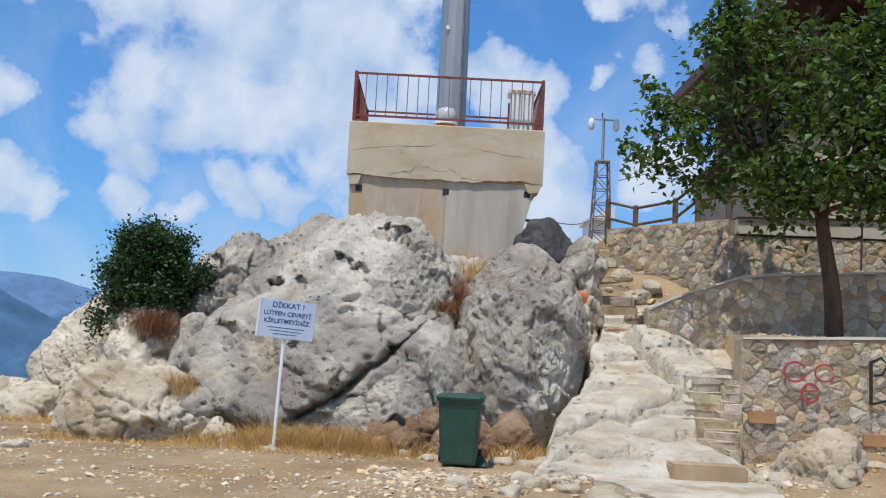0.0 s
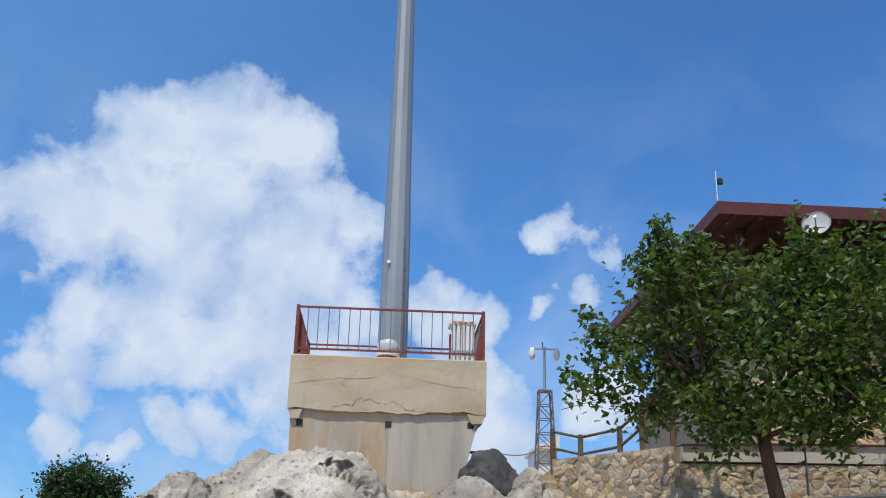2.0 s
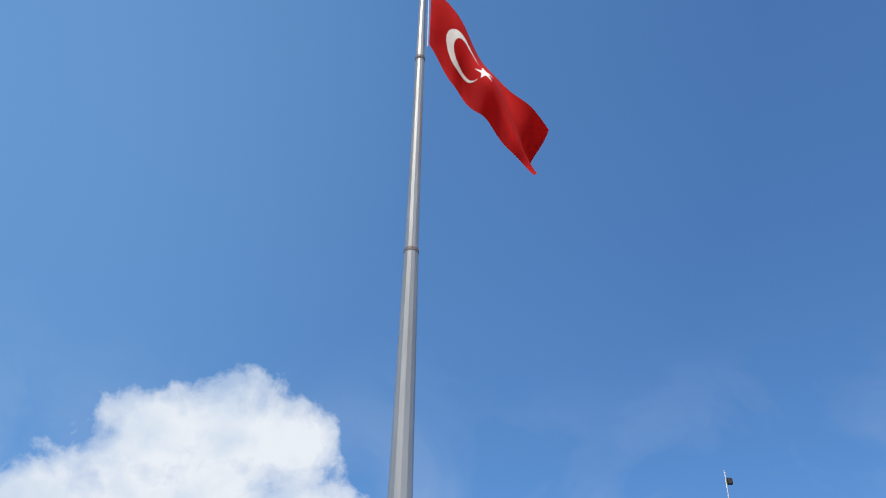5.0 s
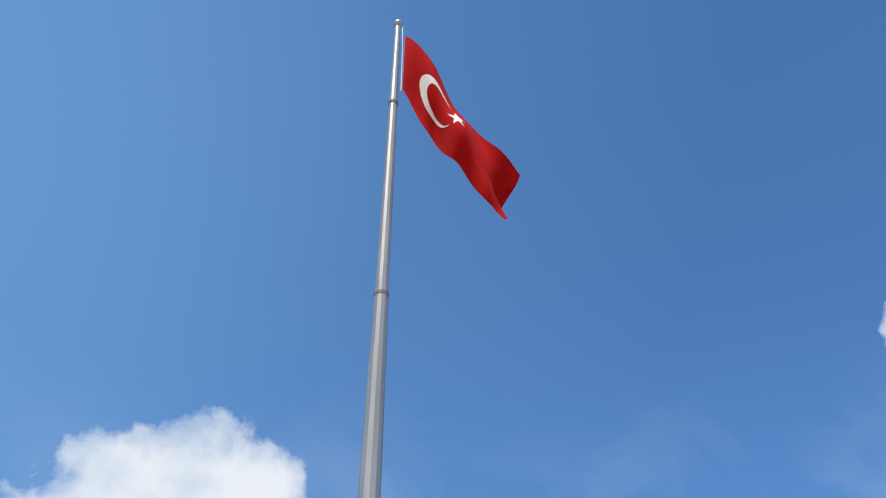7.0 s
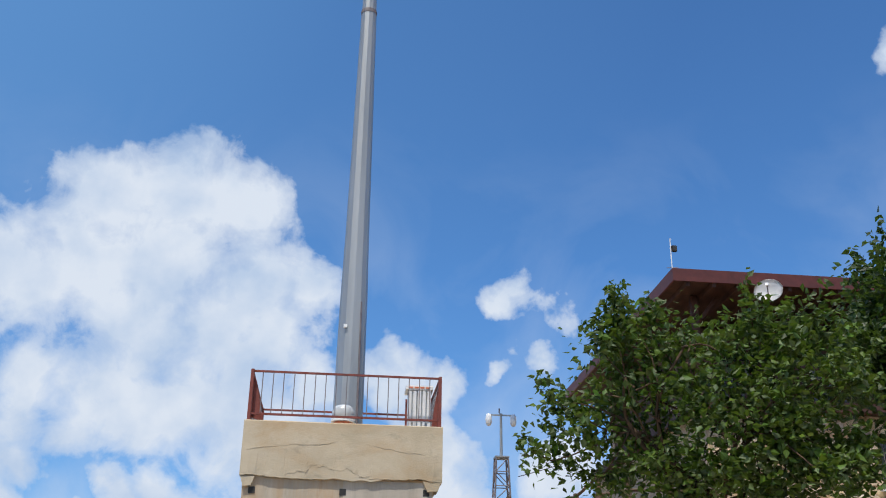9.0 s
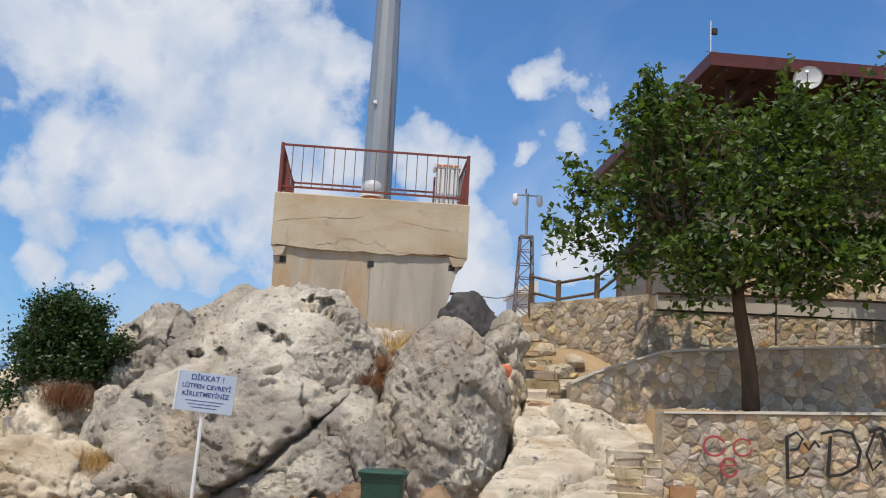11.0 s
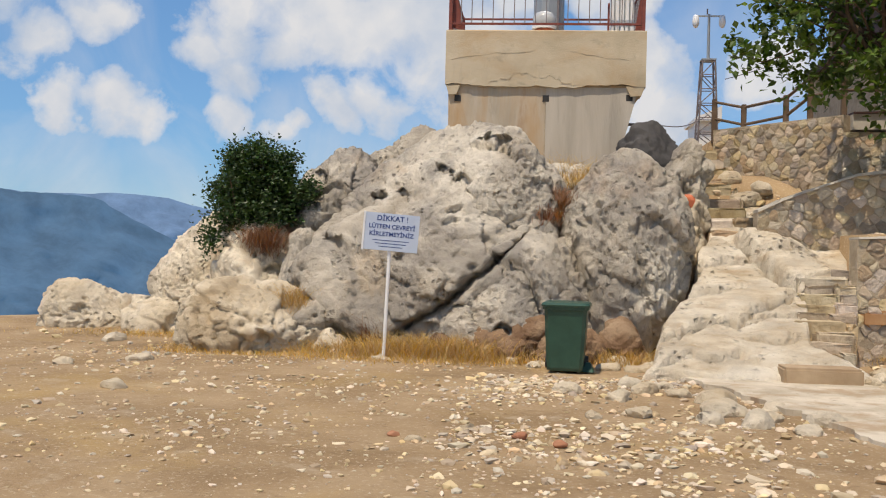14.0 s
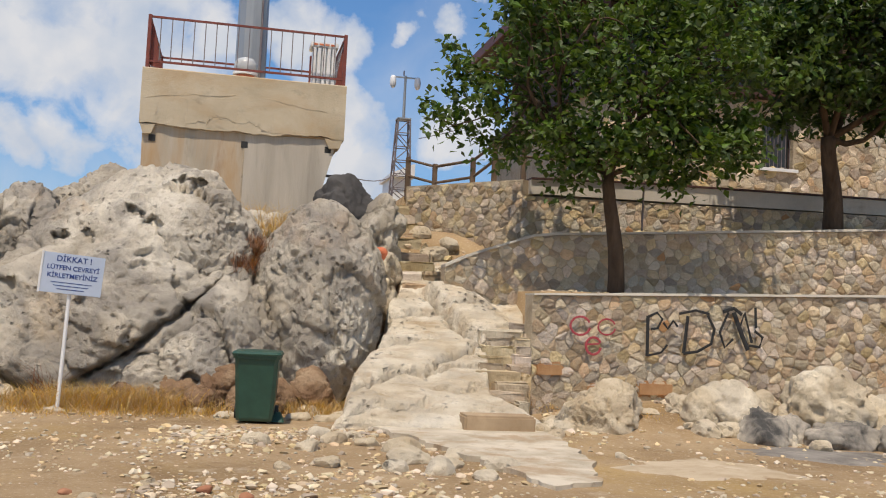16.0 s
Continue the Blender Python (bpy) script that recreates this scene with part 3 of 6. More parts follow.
def ridge(name, dist, top, seed, rough, az0, az1, mat, label):
    az = np.radians(np.linspace(az0, az1, 260))
    rows = np.linspace(0, 1, 30)
    A, T = np.meshgrid(az, rows)
    P = np.stack([A.ravel() * 9, np.zeros(A.size), np.zeros(A.size)], 1)
    crest = np.interp(np.degrees(A.ravel()), [q[0] for q in top], [q[1] for q in top])
    crest = crest + rough * fbm(P, 3.0, 5, 0.55, seed)
    t = T.ravel()
    z = -200 + (crest * dist + 200) * (1 - t)
    Q = np.stack([A.ravel() * 30, t * 4, np.zeros(A.size)], 1)
    d = dist * (1 - 0.18 * t) + dist * 0.03 * fbm(Q, 1.0, 5, 0.6, seed + 4, True) * np.minimum(1, 4 * t)
    V = np.stack([np.sin(A.ravel()) * d, np.cos(A.ravel()) * d, z], 1)
    n = len(az)
    i = np.arange(A.size).reshape(A.shape)
    f = np.stack([i[:-1, :-1].ravel(), i[:-1, 1:].ravel(), i[1:, 1:].ravel(), i[1:, :-1].ravel()], 1)
    return tagged(link(name, np_mesh(name, V, f), mat), label, "mountain", kind="structure")


ridge("backdrop_ridge", 4200.0, [(-80, 0.03), (-40, 0.05), (-28, 0.047), (-23, 0.047), (-21, 0.0455), (-18.4, 0.036), (-14, 0.024), (0, 0.02), (60, 0.02)], 3, 0.004, -80, 70, M_FARHILL, "far mountain ridge with blue haze painted into its colour and glow")
ridge("backdrop_hillside", 2600.0, [(-80, 0.05), (-40, 0.055), (-30, 0.052), (-27, 0.047), (-24.5, 0.042), (-22, 0.020), (-18.5, -0.012), (-15, -0.04), (20, -0.05)], 8, 0.005, -80, 20, M_HILL, "blue-green mountain side across the valley with haze painted on")

# ---- limestone outcrop ----
ROCKS = "limestone outcrop"
CRACK = [((-2.35, 0.10), (-1.51, 0.74), 0.028, 0.5), ((-1.51, 0.74), (-0.72, 1.38), 0.03, 0.5), ((-0.72, 1.38), (-0.1, 2.05), 0.045, 0.5)]
boulder("limestone_boulder", (-1.85, 18.1, 1.4), (2.5, 2.6, 2.32), 11, 7, M_ROCK, "large pitted grey-white limestone boulder with a long diagonal crack", group=ROCKS, cuts=9,
        hollows=[(-0.71, 16.7, 3.42, 0.30, 0.35), (-1.2, 16.2, 2.75, 0.26, 0.30), (-1.62, 16.4, 3.0, 0.22, 0.28), (-2.3, 16.0, 2.62, 0.16, 0.22), (-2.8, 15.9, 2.56, 0.25, 0.25), (-3.25, 15.8, 1.75, 0.34, 0.30)],
        cracks=CRACK + [((-1.25, 2.75), (-0.45, 2.1), 0.09, 0.14)])
boulder("limestone_boulder", (-0.62, 17.75, 2.36), (1.12, 1.42, 1.32), 17, 7, M_ROCK, "pale pitted limestone block resting against the large boulder", group=ROCKS, cuts=7, k=14, amp=0.08, blocky=0.6, rough=1.3,
        hollows=[(-0.71, 16.7, 3.45, 0.34, 0.30), (-1.25, 16.4, 2.85, 0.22, 0.2)])
boulder("limestone_boulder", (-2.7, 16.9, 0.75), (1.55, 1.5, 1.45), 23, 6, M_ROCK, "bulging grey limestone boulder beside the warning sign", group=ROCKS, cuts=8, hollows=[(-3.3, 15.6, 1.75, 0.30, 0.25)], cracks=CRACK)
boulder("limestone_boulder", (1.42, 17.15, 1.32), (1.04, 1.55, 1.90), 37, 7, M_ROCK, "tall rounded grey limestone boulder with a split face", group=ROCKS, cuts=5, k=13, turn=8, amp=0.08, blocky=0.6, rough=1.4,
        hollows=[(1.35, 15.6, 2.85, 0.16, 0.18), (0.62, 15.6, 1.1, 0.12, 0.15)], cracks=[((0.78, 0.9), (0.62, 1.8), 0.06, 0.2), ((1.75, 0.7), (1.5, 1.6), 0.05, 0.1)])
boulder("limestone_boulder", (-0.25, 16.5, 0.45), (1.75, 1.35, 1.25), 41, 7, M_ROCK, "low broken grey limestone block with a stained base", group=ROCKS, cuts=9, tilt=-28, cracks=CRACK, amp=0.15,
        hollows=[(-0.5, 15.2, 0.45, 0.2, 0.2), (0.3, 15.2, 0.3, 0.25, 0.25)])
boulder("limestone_boulder", (-3.75, 18.9, 2.3), (0.95, 1.2, 1.15), 53, 6, M_ROCK, "rough pale limestone crag behind the boulders", group=ROCKS, hollows=[(-4.0, 17.8, 2.9, 0.2, 0.2)])
boulder("limestone_boulder", (-2.5, 20.4, 3.2), (0.9, 0.9, 0.95), 59, 6, M_ROCK, "rounded limestone hump beside the concrete plinth", group=ROCKS)
boulder("limestone_boulder", (-5.85, 18.7, 0.25), (1.8, 1.5, 1.95), 61, 7, M_PALE, "jagged pale limestone cliff below the bush", group=ROCKS, cuts=14, amp=0.15)
boulder("limestone_boulder", (-4.95, 17.7, 0.8), (1.0, 1.1, 1.25), 67, 6, M_PALE, "stepped grey limestone ledge below the bush", group=ROCKS, cuts=16, amp=0.17, hollows=[(-4.6, 16.9, 1.3, 0.25, 0.25)])
boulder("limestone_boulder", (-4.15, 17.4, 0.75), (0.6, 0.9, 1.15), 68, 6, M_ROCK, "grey limestone rib beside the large boulder", group=ROCKS, cuts=16, amp=0.16, hollows=[(-4.05, 16.5, 1.15, 0.22, 0.2)])
boulder("limestone_boulder", (-6.95, 18.6, -0.1), (0.85, 1.1, 0.8), 71, 6, M_PALE, "pale weathered limestone at the cliff edge", group=ROCKS, cuts=16, amp=0.15, tilt=25)
boulder("limestone_boulder", (-5.35, 17.3, 0.35), (0.7, 0.7, 0.75), 72, 6, M_PALE, "broken pale limestone block at the cliff foot", group=ROCKS, cuts=16, amp=0.16)
boulder("limestone_boulder", (-4.40, 15.5, 0.2), (1.12, 0.85, 0.78), 76, 6, M_PALE, "low whitish limestone boulder on the bare earth", group=ROCKS, cuts=9, tilt=8, hollows=[(-4.1, 14.7, 0.25, 0.3, 0.22)])
boulder("limestone_boulder", (-3.48, 15.55, 0.5), (0.38, 0.35, 0.3), 79, 5, M_ROCK, "small whitish limestone boulder against the outcrop", group=ROCKS)
boulder("limestone_boulder", (-3.15, 15.2, 0.1), (0.28, 0.25, 0.22), 80, 5, M_PALE, "small pale limestone lump against the outcrop", group=ROCKS)
boulder("limestone_boulder", (-8.75, 18.9, 0.15), (1.15, 0.9, 0.68), 83, 6, M_PALE, "pale limestone boulder at the plateau edge", group=ROCKS)
boulder("limestone_boulder", (2.72, 18.9, 2.6), (0.52, 0.7, 1.3), 89, 6, M_ROCK, "upright limestone rock beside the stone steps", group=ROCKS, hollows=[(2.6, 18.2, 2.9, 0.3, 0.25)])
boulder("limestone_boulder", (2.52, 18.1, 1.35), (0.72, 0.9, 1.45), 90, 6, M_PALE, "tan limestone rock at the foot of the steps", group=ROCKS)
boulder("limestone_boulder", (-3.9, 16.05, 0.35), (0.42, 0.4, 0.45), 84, 5, M_PALE, "low tan limestone lump under dry grass", group=ROCKS)
for k, (x, y, z, r) in enumerate([(-0.52, 15.88, 1.70, 0.13), (-0.36, 16.05, 1.86, 0.15), (-0.22, 16.18, 1.99, 0.12), (-0.06, 16.40, 2.06, 0.15)]):
    boulder("wedged_stone", (x, y, z), (r * 1.3, r, r * 0.7), 170 + k, 4, M_ROCK, "small grey stone wedged in the long crack", "stone", "wedged stones", tilt=-30, pits=0, cuts=12, k=30, rough=0.5)
boulder("dark_boulder", (2.05, 19.5, 3.55), (0.5, 0.55, 0.62), 97, 5, M_DARKROCK, "dark grey boulder lodged beside the concrete plinth", group="", pits=0.3)
boulder("limestone_boulder", (0.1, 19.3, 2.3), (1.6, 1.0, 1.0), 101, 6, M_ROCK, "limestone rock under the concrete plinth", group=ROCKS)
boulder("limestone_boulder", (5.42, 13.7, 0.18), (0.72, 0.6, 0.46), 103, 6, M_PALE, "pale cream limestone boulder below the stone wall", group="boulders below the wall", cuts=15, k=36, turn=15, tilt=-18, amp=0.26)
for k, (x, y, z, a, b, c, mat) in enumerate([(6.9, 14.1, 0.3, 0.36, 0.3, 0.26, M_PALE), (6.85, 13.5, 0.28, 0.25, 0.3, 0.38, M_PALE), (7.35, 13.5, 0.3, 0.55, 0.45, 0.46, M_PALE),
                                             (7.5, 12.9, 0.12, 0.42, 0.35, 0.36, M_SOOT), (8.0, 13.0, 0.1, 0.36, 0.35, 0.3, M_SOOT), (8.75, 13.2, 0.4, 0.62, 0.5, 0.58, M_PALE),
                                             (8.6, 12.6, 0.1, 0.6, 0.4, 0.3, M_SOOT), (9.5, 13.0, 0.3, 0.6, 0.5, 0.5, M_PALE), (8.1, 13.9, 0.35, 0.3, 0.3, 0.2, M_PALE), (9.3, 12.3, 0.05, 0.45, 0.35, 0.25, M_SOOT)]):
    boulder("limestone_boulder", (x, y, z), (a, b, c), 110 + k, 5, mat, "soot-blackened limestone boulder below the wall" if mat is M_SOOT else "pale cream limestone boulder below the stone wall", group="boulders below the wall", turn=30 * k, cuts=15, k=40, amp=0.32)


for k, (x, y, a, b, c) in enumerate([(-0.75, 15.3, 0.5, 0.35, 0.34), (0.0, 15.25, 0.45, 0.35, 0.42), (0.75, 15.35, 0.5, 0.35, 0.36), (-1.4, 15.35, 0.4, 0.3, 0.2), (1.35, 15.5, 0.4, 0.35, 0.3), (-0.35, 14.95, 0.28, 0.22, 0.2), (0.35, 15.0, 0.3, 0.22, 0.25)]):
    boulder("crumbling_rock", (x, y, 0.08), (a * 1.15, b, c * 1.35), 140 + k, 5, M_BROWNROCK, "crumbling reddish-brown rock at the outcrop's foot", group="crumbling rocks", cuts=16, k=34, amp=0.38, turn=25 * k)


# smooth bedrock slope that climbs to the steps
def line_side(x, y, a, b, wob):
    """Along and across a line on the plan."""
    ux, uy = b[0] - a[0], b[1] - a[1]
    n = math.hypot(ux, uy)
    return ((x - a[0]) * ux + (y - a[1]) * uy) / n, ((y - a[1]) * ux - (x - a[0]) * uy) / n + wob, n


def slope_z(x, y):
    P = np.stack([x, y, np.zeros_like(x)], 1)
    z = 0.15 + 0.42 * (y - 13.3) + 0.035 * fbm(P, 0.8, 4, 0.5, 22) + 0.022 * fbm(P, 4.0, 5, 0.65, 23)
    wob = 0.26 * fbm(P, 2.0, 5, 0.6, 61)
    # ledges: the side away from the foot stands higher
    for a, b, w, step, cut in (((1.7, 13.9), (4.1, 15.6), 0.05, 0.06, 0.30), ((2.3, 14.45), (4.0, 14.95), 0.035, 0.03, 0.20), ((1.6, 13.5), (2.9, 13.75), 0.04, 0.05, 0.12), ((2.7, 16.5), (4.6, 17.0), 0.05, 0.09, 0.20), ((2.2, 15.3), (3.3, 15.8), 0.035, 0.03, 0.12), ((3.0, 14.1), (4.0, 14.3), 0.035, 0.04, 0.12)):
        along, across, n = line_side(x, y, a, b, wob)
        on = sstep(-0.2, 0.3, along) * sstep(n + 0.2, n - 0.2, along)
        z = z + on * (step * sstep(-0.02, 0.03, across) * sstep(1.1, 0.2, across) - cut * np.exp(-((across + 0.03) / w) ** 2))
    # the long fissure and the raised block beyond it
    along, across, n = line_side(x, y, (3.35, 17.5), (4.0, 15.75), wob * 0.7)
    on = sstep(-0.2, 0.2, along) * sstep(n + 0.15, n - 0.1, along)
    z = z + on * (0.20 * sstep(0.0, 0.06, across) * sstep(1.2, 0.5, across) - 0.40 * np.exp(-((across + 0.04) / 0.07) ** 2))
    v, gap = plates(P * np.array((0.6, 1.1, 1.0)) + 0.25 * fbm(P, 1.2, 4, 0.6, 63)[:, None], 1.3, 5)
    z = z + 0.014 * v - 0.05 * sstep(0.045, 0.01, gap) * sstep(-0.1, 0.2, fbm(P, 0.7, 2, 0.5, 66))
    z = z - 0.04 * sstep(0.26, 0.12, worley(P, 3.4, 4)) * sstep(0, 0.3, fbm(P, 0.9, 2, 0.5, 29))
    left = np.interp(y, [13.2, 14.0, 15.9, 18.3], [1.30, 1.70, 2.40, 3.0]) + 0.22 * fbm(P, 0.9, 4, 0.55, 24)
    right = np.interp(y, [13.1, 13.6, 14.0, 15.8, 16.2, 17.2], [4.3, 4.2, 3.78, 4.15, 4.9, 5.2]) + 0.10 * fbm(P, 1.3, 3, 0.5, 25)
    front = 13.22 + 0.18 * fbm(P, 1.2, 4, 0.55, 26)
    inside = np.minimum(np.minimum(sstep(left - 0.10, left + 0.12, x), sstep(right + 0.14, right + 0.02, x)), sstep(front - 0.08, front + 0.04, y))
    return z * inside - 0.25 * (1 - inside)


sx, sy = np.meshgrid(np.linspace(1.1, 5.4, 190), np.linspace(12.8, 19.2, 270))
sz = slope_z(sx.ravel(), sy.ravel())
si = np.arange(sx.size).reshape(sx.shape)
s_faces = np.stack([si[:-1, :-1].ravel(), si[:-1, 1:].ravel(), si[1:, 1:].ravel(), si[1:, :-1].ravel()], 1)
bedrock = link("bedrock_slope", np_mesh("bedrock_slope", np.stack([sx.ravel(), sy.ravel(), sz], 1), s_faces), M_SLOPE)
tagged(bedrock, "smooth pale bedrock slope with cracks and ledges", "bedrock", kind="structure")

# cement slab at the foot of the slope
bm = bmesh.new()
rng = random.Random(5)
rim = [(1.95, 13.2), (2.35, 12.2), (2.55, 11.4), (2.75, 10.6), (2.95, 9.6), (3.1, 8.9), (3.7, 9.3), (4.0, 10.2), (4.2, 11.3), (4.35, 12.4), (4.45, 13.35), (3.2, 13.45)]
rim = [(x + (x2 - x) * t + rng.uniform(-0.07, 0.07), y + (y2 - y) * t + rng.uniform(-0.07, 0.07)) for (x, y), (x2, y2) in zip(rim, rim[1:] + rim[:1]) for t in (0, 0.2, 0.4, 0.6, 0.8)]
tops = [bm.verts.new((x, y, 0.045)) for x, y in rim]
lows = [bm.verts.new((v.co.x, v.co.y, -0.15)) for v in tops]
bm.faces.new(tops)
for j in range(len(rim)):
    k = (j + 1) % len(rim)
    bm.faces.new((tops[j], lows[j], lows[k], tops[k]))
tagged(part("cement_slab", bm, M_SLAB, None), "worn pale cement slab on the earth before the steps", "slab", kind="structure")

def patch(name, cx, cy, rx, ry, mat, seed, label):
    """A thin spread of loose material that lies on the earth and runs out at its rim."""
    rng = np.random.default_rng(seed)
    rings, seg = 14, 72
    V, Fs = [], []
    for i in range(rings + 1):
        for j in range(seg):
            a, t = 2 * math.pi * j / seg, i / rings
            q = np.array([[math.cos(a) * 1.3 + seed, math.sin(a) * 1.3, 0.0]])
            k = t * (1 + 0.38 * float(fbm(q, 1.0, 4, 0.6, seed)[0]))
            V.append((cx + rx * k * math.cos(a), cy + ry * k * math.sin(a), 0.0))
    V = np.array(V)
    t = np.repeat(np.arange(rings + 1) / rings, seg)
    V[:, 2] = ground_z(V[:, 0], V[:, 1]) + 0.022 - 0.05 * t ** 2 + 0.02 * fbm(V, 3.0, 3, 0.6, seed)
    for i in range(rings):
        for j in range(seg):
            k = (j + 1) % seg
            Fs.append((i * seg + j, (i + 1) * seg + j, (i + 1) * seg + k, i * seg + k))
    return tagged(link(name, np_mesh(name, V, Fs), mat), label, "ground", kind="structure")


patch("ground_dust_patch", 5.3, 10.2, 1.3, 1.1, M_SAND, 3, "pale cement dust spread over the earth")
patch("ground_ash_patch", 7.7, 11.6, 1.5, 0.95, M_ASH, 6, "grey ash left by a fire below the boulders")

tagged(part("kerb_step", boxed(3.2, 4.2, 13.02, 13.55, -0.05, 0.24, bevel=0.03), M_BROWNSTEP, None), "single brown stone step at the foot of the slope", "step")


# ---- stone walls ----
def cells(w, h, size, rng, lo, hi):
    """Irregular stone outlines that fill the strip 0..w between lo(s) and hi(s): each site's own region, by clipping."""
    nx, nz = max(1, round(w / size)), max(1, round(h / (size * 0.58)))
    site = {}
    for i in range(-1, nx + 1):
        for j in range(-1, nz + 1):
            site[i, j] = ((i + 0.5 + 0.5 * (j % 2) + rng.uniform(-0.36, 0.36)) * w / nx, (j + 0.5 + rng.uniform(-0.34, 0.34)) * h / nz)
    weight = {q: rng.uniform(0.0, (0.42 * size) ** 2) for q in site}
    out = []
    for (i, j), (px, pz) in site.items():
        if not (0 <= px <= w and 0 <= j < nz):
            continue
        poly = [(px - size, pz - size), (px + size, pz - size), (px + size, pz + size), (px - size, pz + size)]
        near = [(a, b) for a in range(i - 2, i + 3) for b in range(j - 2, j + 3) if (a, b) in site and (a, b) != (i, j)]
        planes = [(site[q][0] - px, site[q][1] - pz, (site[q][0] ** 2 - px * px + site[q][1] ** 2 - pz * pz + weight[i, j] - weight[q]) / 2) for q in near]
        planes += [(-1, 0, 0), (1, 0, w), (0, -1, -lo), (0, 1, hi(px))]
        for a, b, c in planes:
            res = []
            for (x0, z0), (x1, z1) in zip(poly, poly[1:] + poly[:1]):
                d0, d1 = a * x0 + b * z0 - c, a * x1 + b * z1 - c
                if d0 <= 0:
                    res.append((x0, z0))
                if d0 * d1 < 0:
                    t = d0 / (d0 - d1)
                    res.append((x0 + (x1 - x0) * t, z0 + (z1 - z0) * t))
            poly = res
            if len(poly) < 3:
                break
        if len(poly) >= 3:
            cx, cz = sum(p[0] for p in poly) / len(poly), sum(p[1] for p in poly) / len(poly)
            cut = rng.uniform(0.14, 0.27)
            poly = [(p[0] + (q[0] - p[0]) * f, p[1] + (q[1] - p[1]) * f) for p, q in zip(poly, poly[1:] + poly[:1]) for f in (cut, 1 - cut)]
            if max(abs(p[0] - cx) for p in poly) > 0.04 and max(abs(p[1] - cz) for p in poly) > 0.03:
                out.append((cx, cz, poly))
    return out


def stone_faces(poly, cx, cz, rng, joint, proud):
    """Verts and faces of one stone: a rim sunk in the mortar and an uneven, rounded face."""
    n = len(poly)
    V, Fs = [], []
    tx, tz = rng.uniform(-0.12, 0.12), rng.uniform(-0.12, 0.12)
    for shrink, out in ((joint, -0.03), (joint * 1.15, proud * 0.45), (joint + 0.035, proud)):
        for x, z in poly:
            d = math.hypot(x - cx, z - cz) or 1
            f = max(0.25, 1 - shrink / d * 1.3)
            qx, qz = cx + (x - cx) * f, cz + (z - cz) * f
            V.append((qx, out + (tx * (qx - cx) + tz * (qz - cz) + rng.uniform(-0.004, 0.004) if out > 0 else 0), qz))
    for r in (0, 1):
        for j in range(n):
            k = (j + 1) % n
            Fs.append((r * n + j, r * n + k, (r + 1) * n + k, (r + 1) * n + j))
    Fs.append(tuple(2 * n + j for j in range(n)))
    return V, Fs


STONES = []   # walls whose single stones are laid at the end of the file


def stone_wall(name, a, b, z0, top, thick, size, seed, label, parts_from=None, cap=0.0, cap_label="", joined=False):
    """A masonry wall from a to b (x, y of its face), from z0 up to top(s) along its length, with its mortar body; the stones follow later."""
    a, b = Vector(a).to_3d(), Vector(b).to_3d()
    w = (b - a).length
    turn = Matrix.Translation(a) @ Matrix.Rotation(math.atan2(b.y - a.y, b.x - a.x), 4, "Z")
    bm = bmesh.new()
    n = max(2, int(w / 0.4))
    ring = []
    for i in range(n + 1):
        s = w * i / n
        ring.append([bm.verts.new(p) for p in ((s, 0, z0), (s, 0, top(s)), (s, thick, top(s)), (s, thick, z0))])
    for p, q in zip(ring, ring[1:]):
        for j in range(4):
            bm.faces.new((p[j], q[j], q[(j + 1) % 4], p[(j + 1) % 4]))
    bm.faces.new(ring[0])
    bm.faces.new(ring[-1][::-1])
    ob = part(name, bm, M_MORTAR, None)
    ob.matrix_world = turn
    tagged(ob, label, "stone wall", kind="structure")
    if cap:
        bm = bmesh.new()
        ring = []
        rr = random.Random(seed)
        for i in range(n + 1):
            s, e = w * i / n, rr.uniform(-0.012, 0.012)
            ring.append([bm.verts.new(p) for p in ((s, -0.05 + e, top(s) + 0.003), (s, -0.04 + e, top(s) + cap + e), (s, thick + 0.03, top(s) + cap + e), (s, thick + 0.03, top(s) + 0.003))])
        for p, q in zip(ring, ring[1:]):
            for j in range(4):
                bm.faces.new((p[j], q[j], q[(j + 1) % 4], p[(j + 1) % 4]))
        bm.faces.new(ring[0])
        bm.faces.new(ring[-1][::-1])
        part("coping", bm, M_PLASTER, ob, cap_label)
    STONES.append((ob, w, z0, top, size, seed, joined))
    return ob


stone_wall("wall_lower", (4.85, 15.5), (15.5, 15.6), 0.0, lambda s: 1.96 + 0.045 * s, 0.4, 0.235, 201, "rough rubble stone retaining wall with graffiti", cap=0.045, cap_label="thin cement coping")
stone_wall("wall_middle", (3.75, 17.3), (15.5, 16.95), 1.6, lambda s: 2.42 + 0.54 * min(s / 1.7, 1) ** 0.8 + 0.075 * min(s, 10) , 0.4, 0.235, 202, "rough rubble stone terrace wall behind the tree", cap=0.045, cap_label="grey cement coping")
stone_wall("wall_upper", (5.6, 18.9), (16.0, 18.8), 2.6, lambda s: 4.02 + 0.015 * s, 0.4, 0.235, 203, "rough rubble stone terrace wall with a plastered parapet")
stone_wall("wall_corner", (3.68, 21.4), (5.6, 18.9), 2.2, lambda s: 4.34, 0.4, 0.225, 204, "rubble stone terrace wall turning up beside the steps")
bm = bmesh.new()
prism(bm, [(5.75, 4.06), (16.0, 4.20), (16.0, 4.52), (8.0, 4.42), (5.75, 4.34)], 18.83, 19.25)
tagged(part("parapet", bm, M_PLASTER, None), "grey plastered parapet band on the upper wall", "parapet", kind="structure")
bm = bmesh.new()
prism(bm, [(5.75, 4.343), (8.0, 4.423), (16.0, 4.523), (16.0, 4.56), (8.0, 4.46), (5.75, 4.38)], 18.78, 19.3)
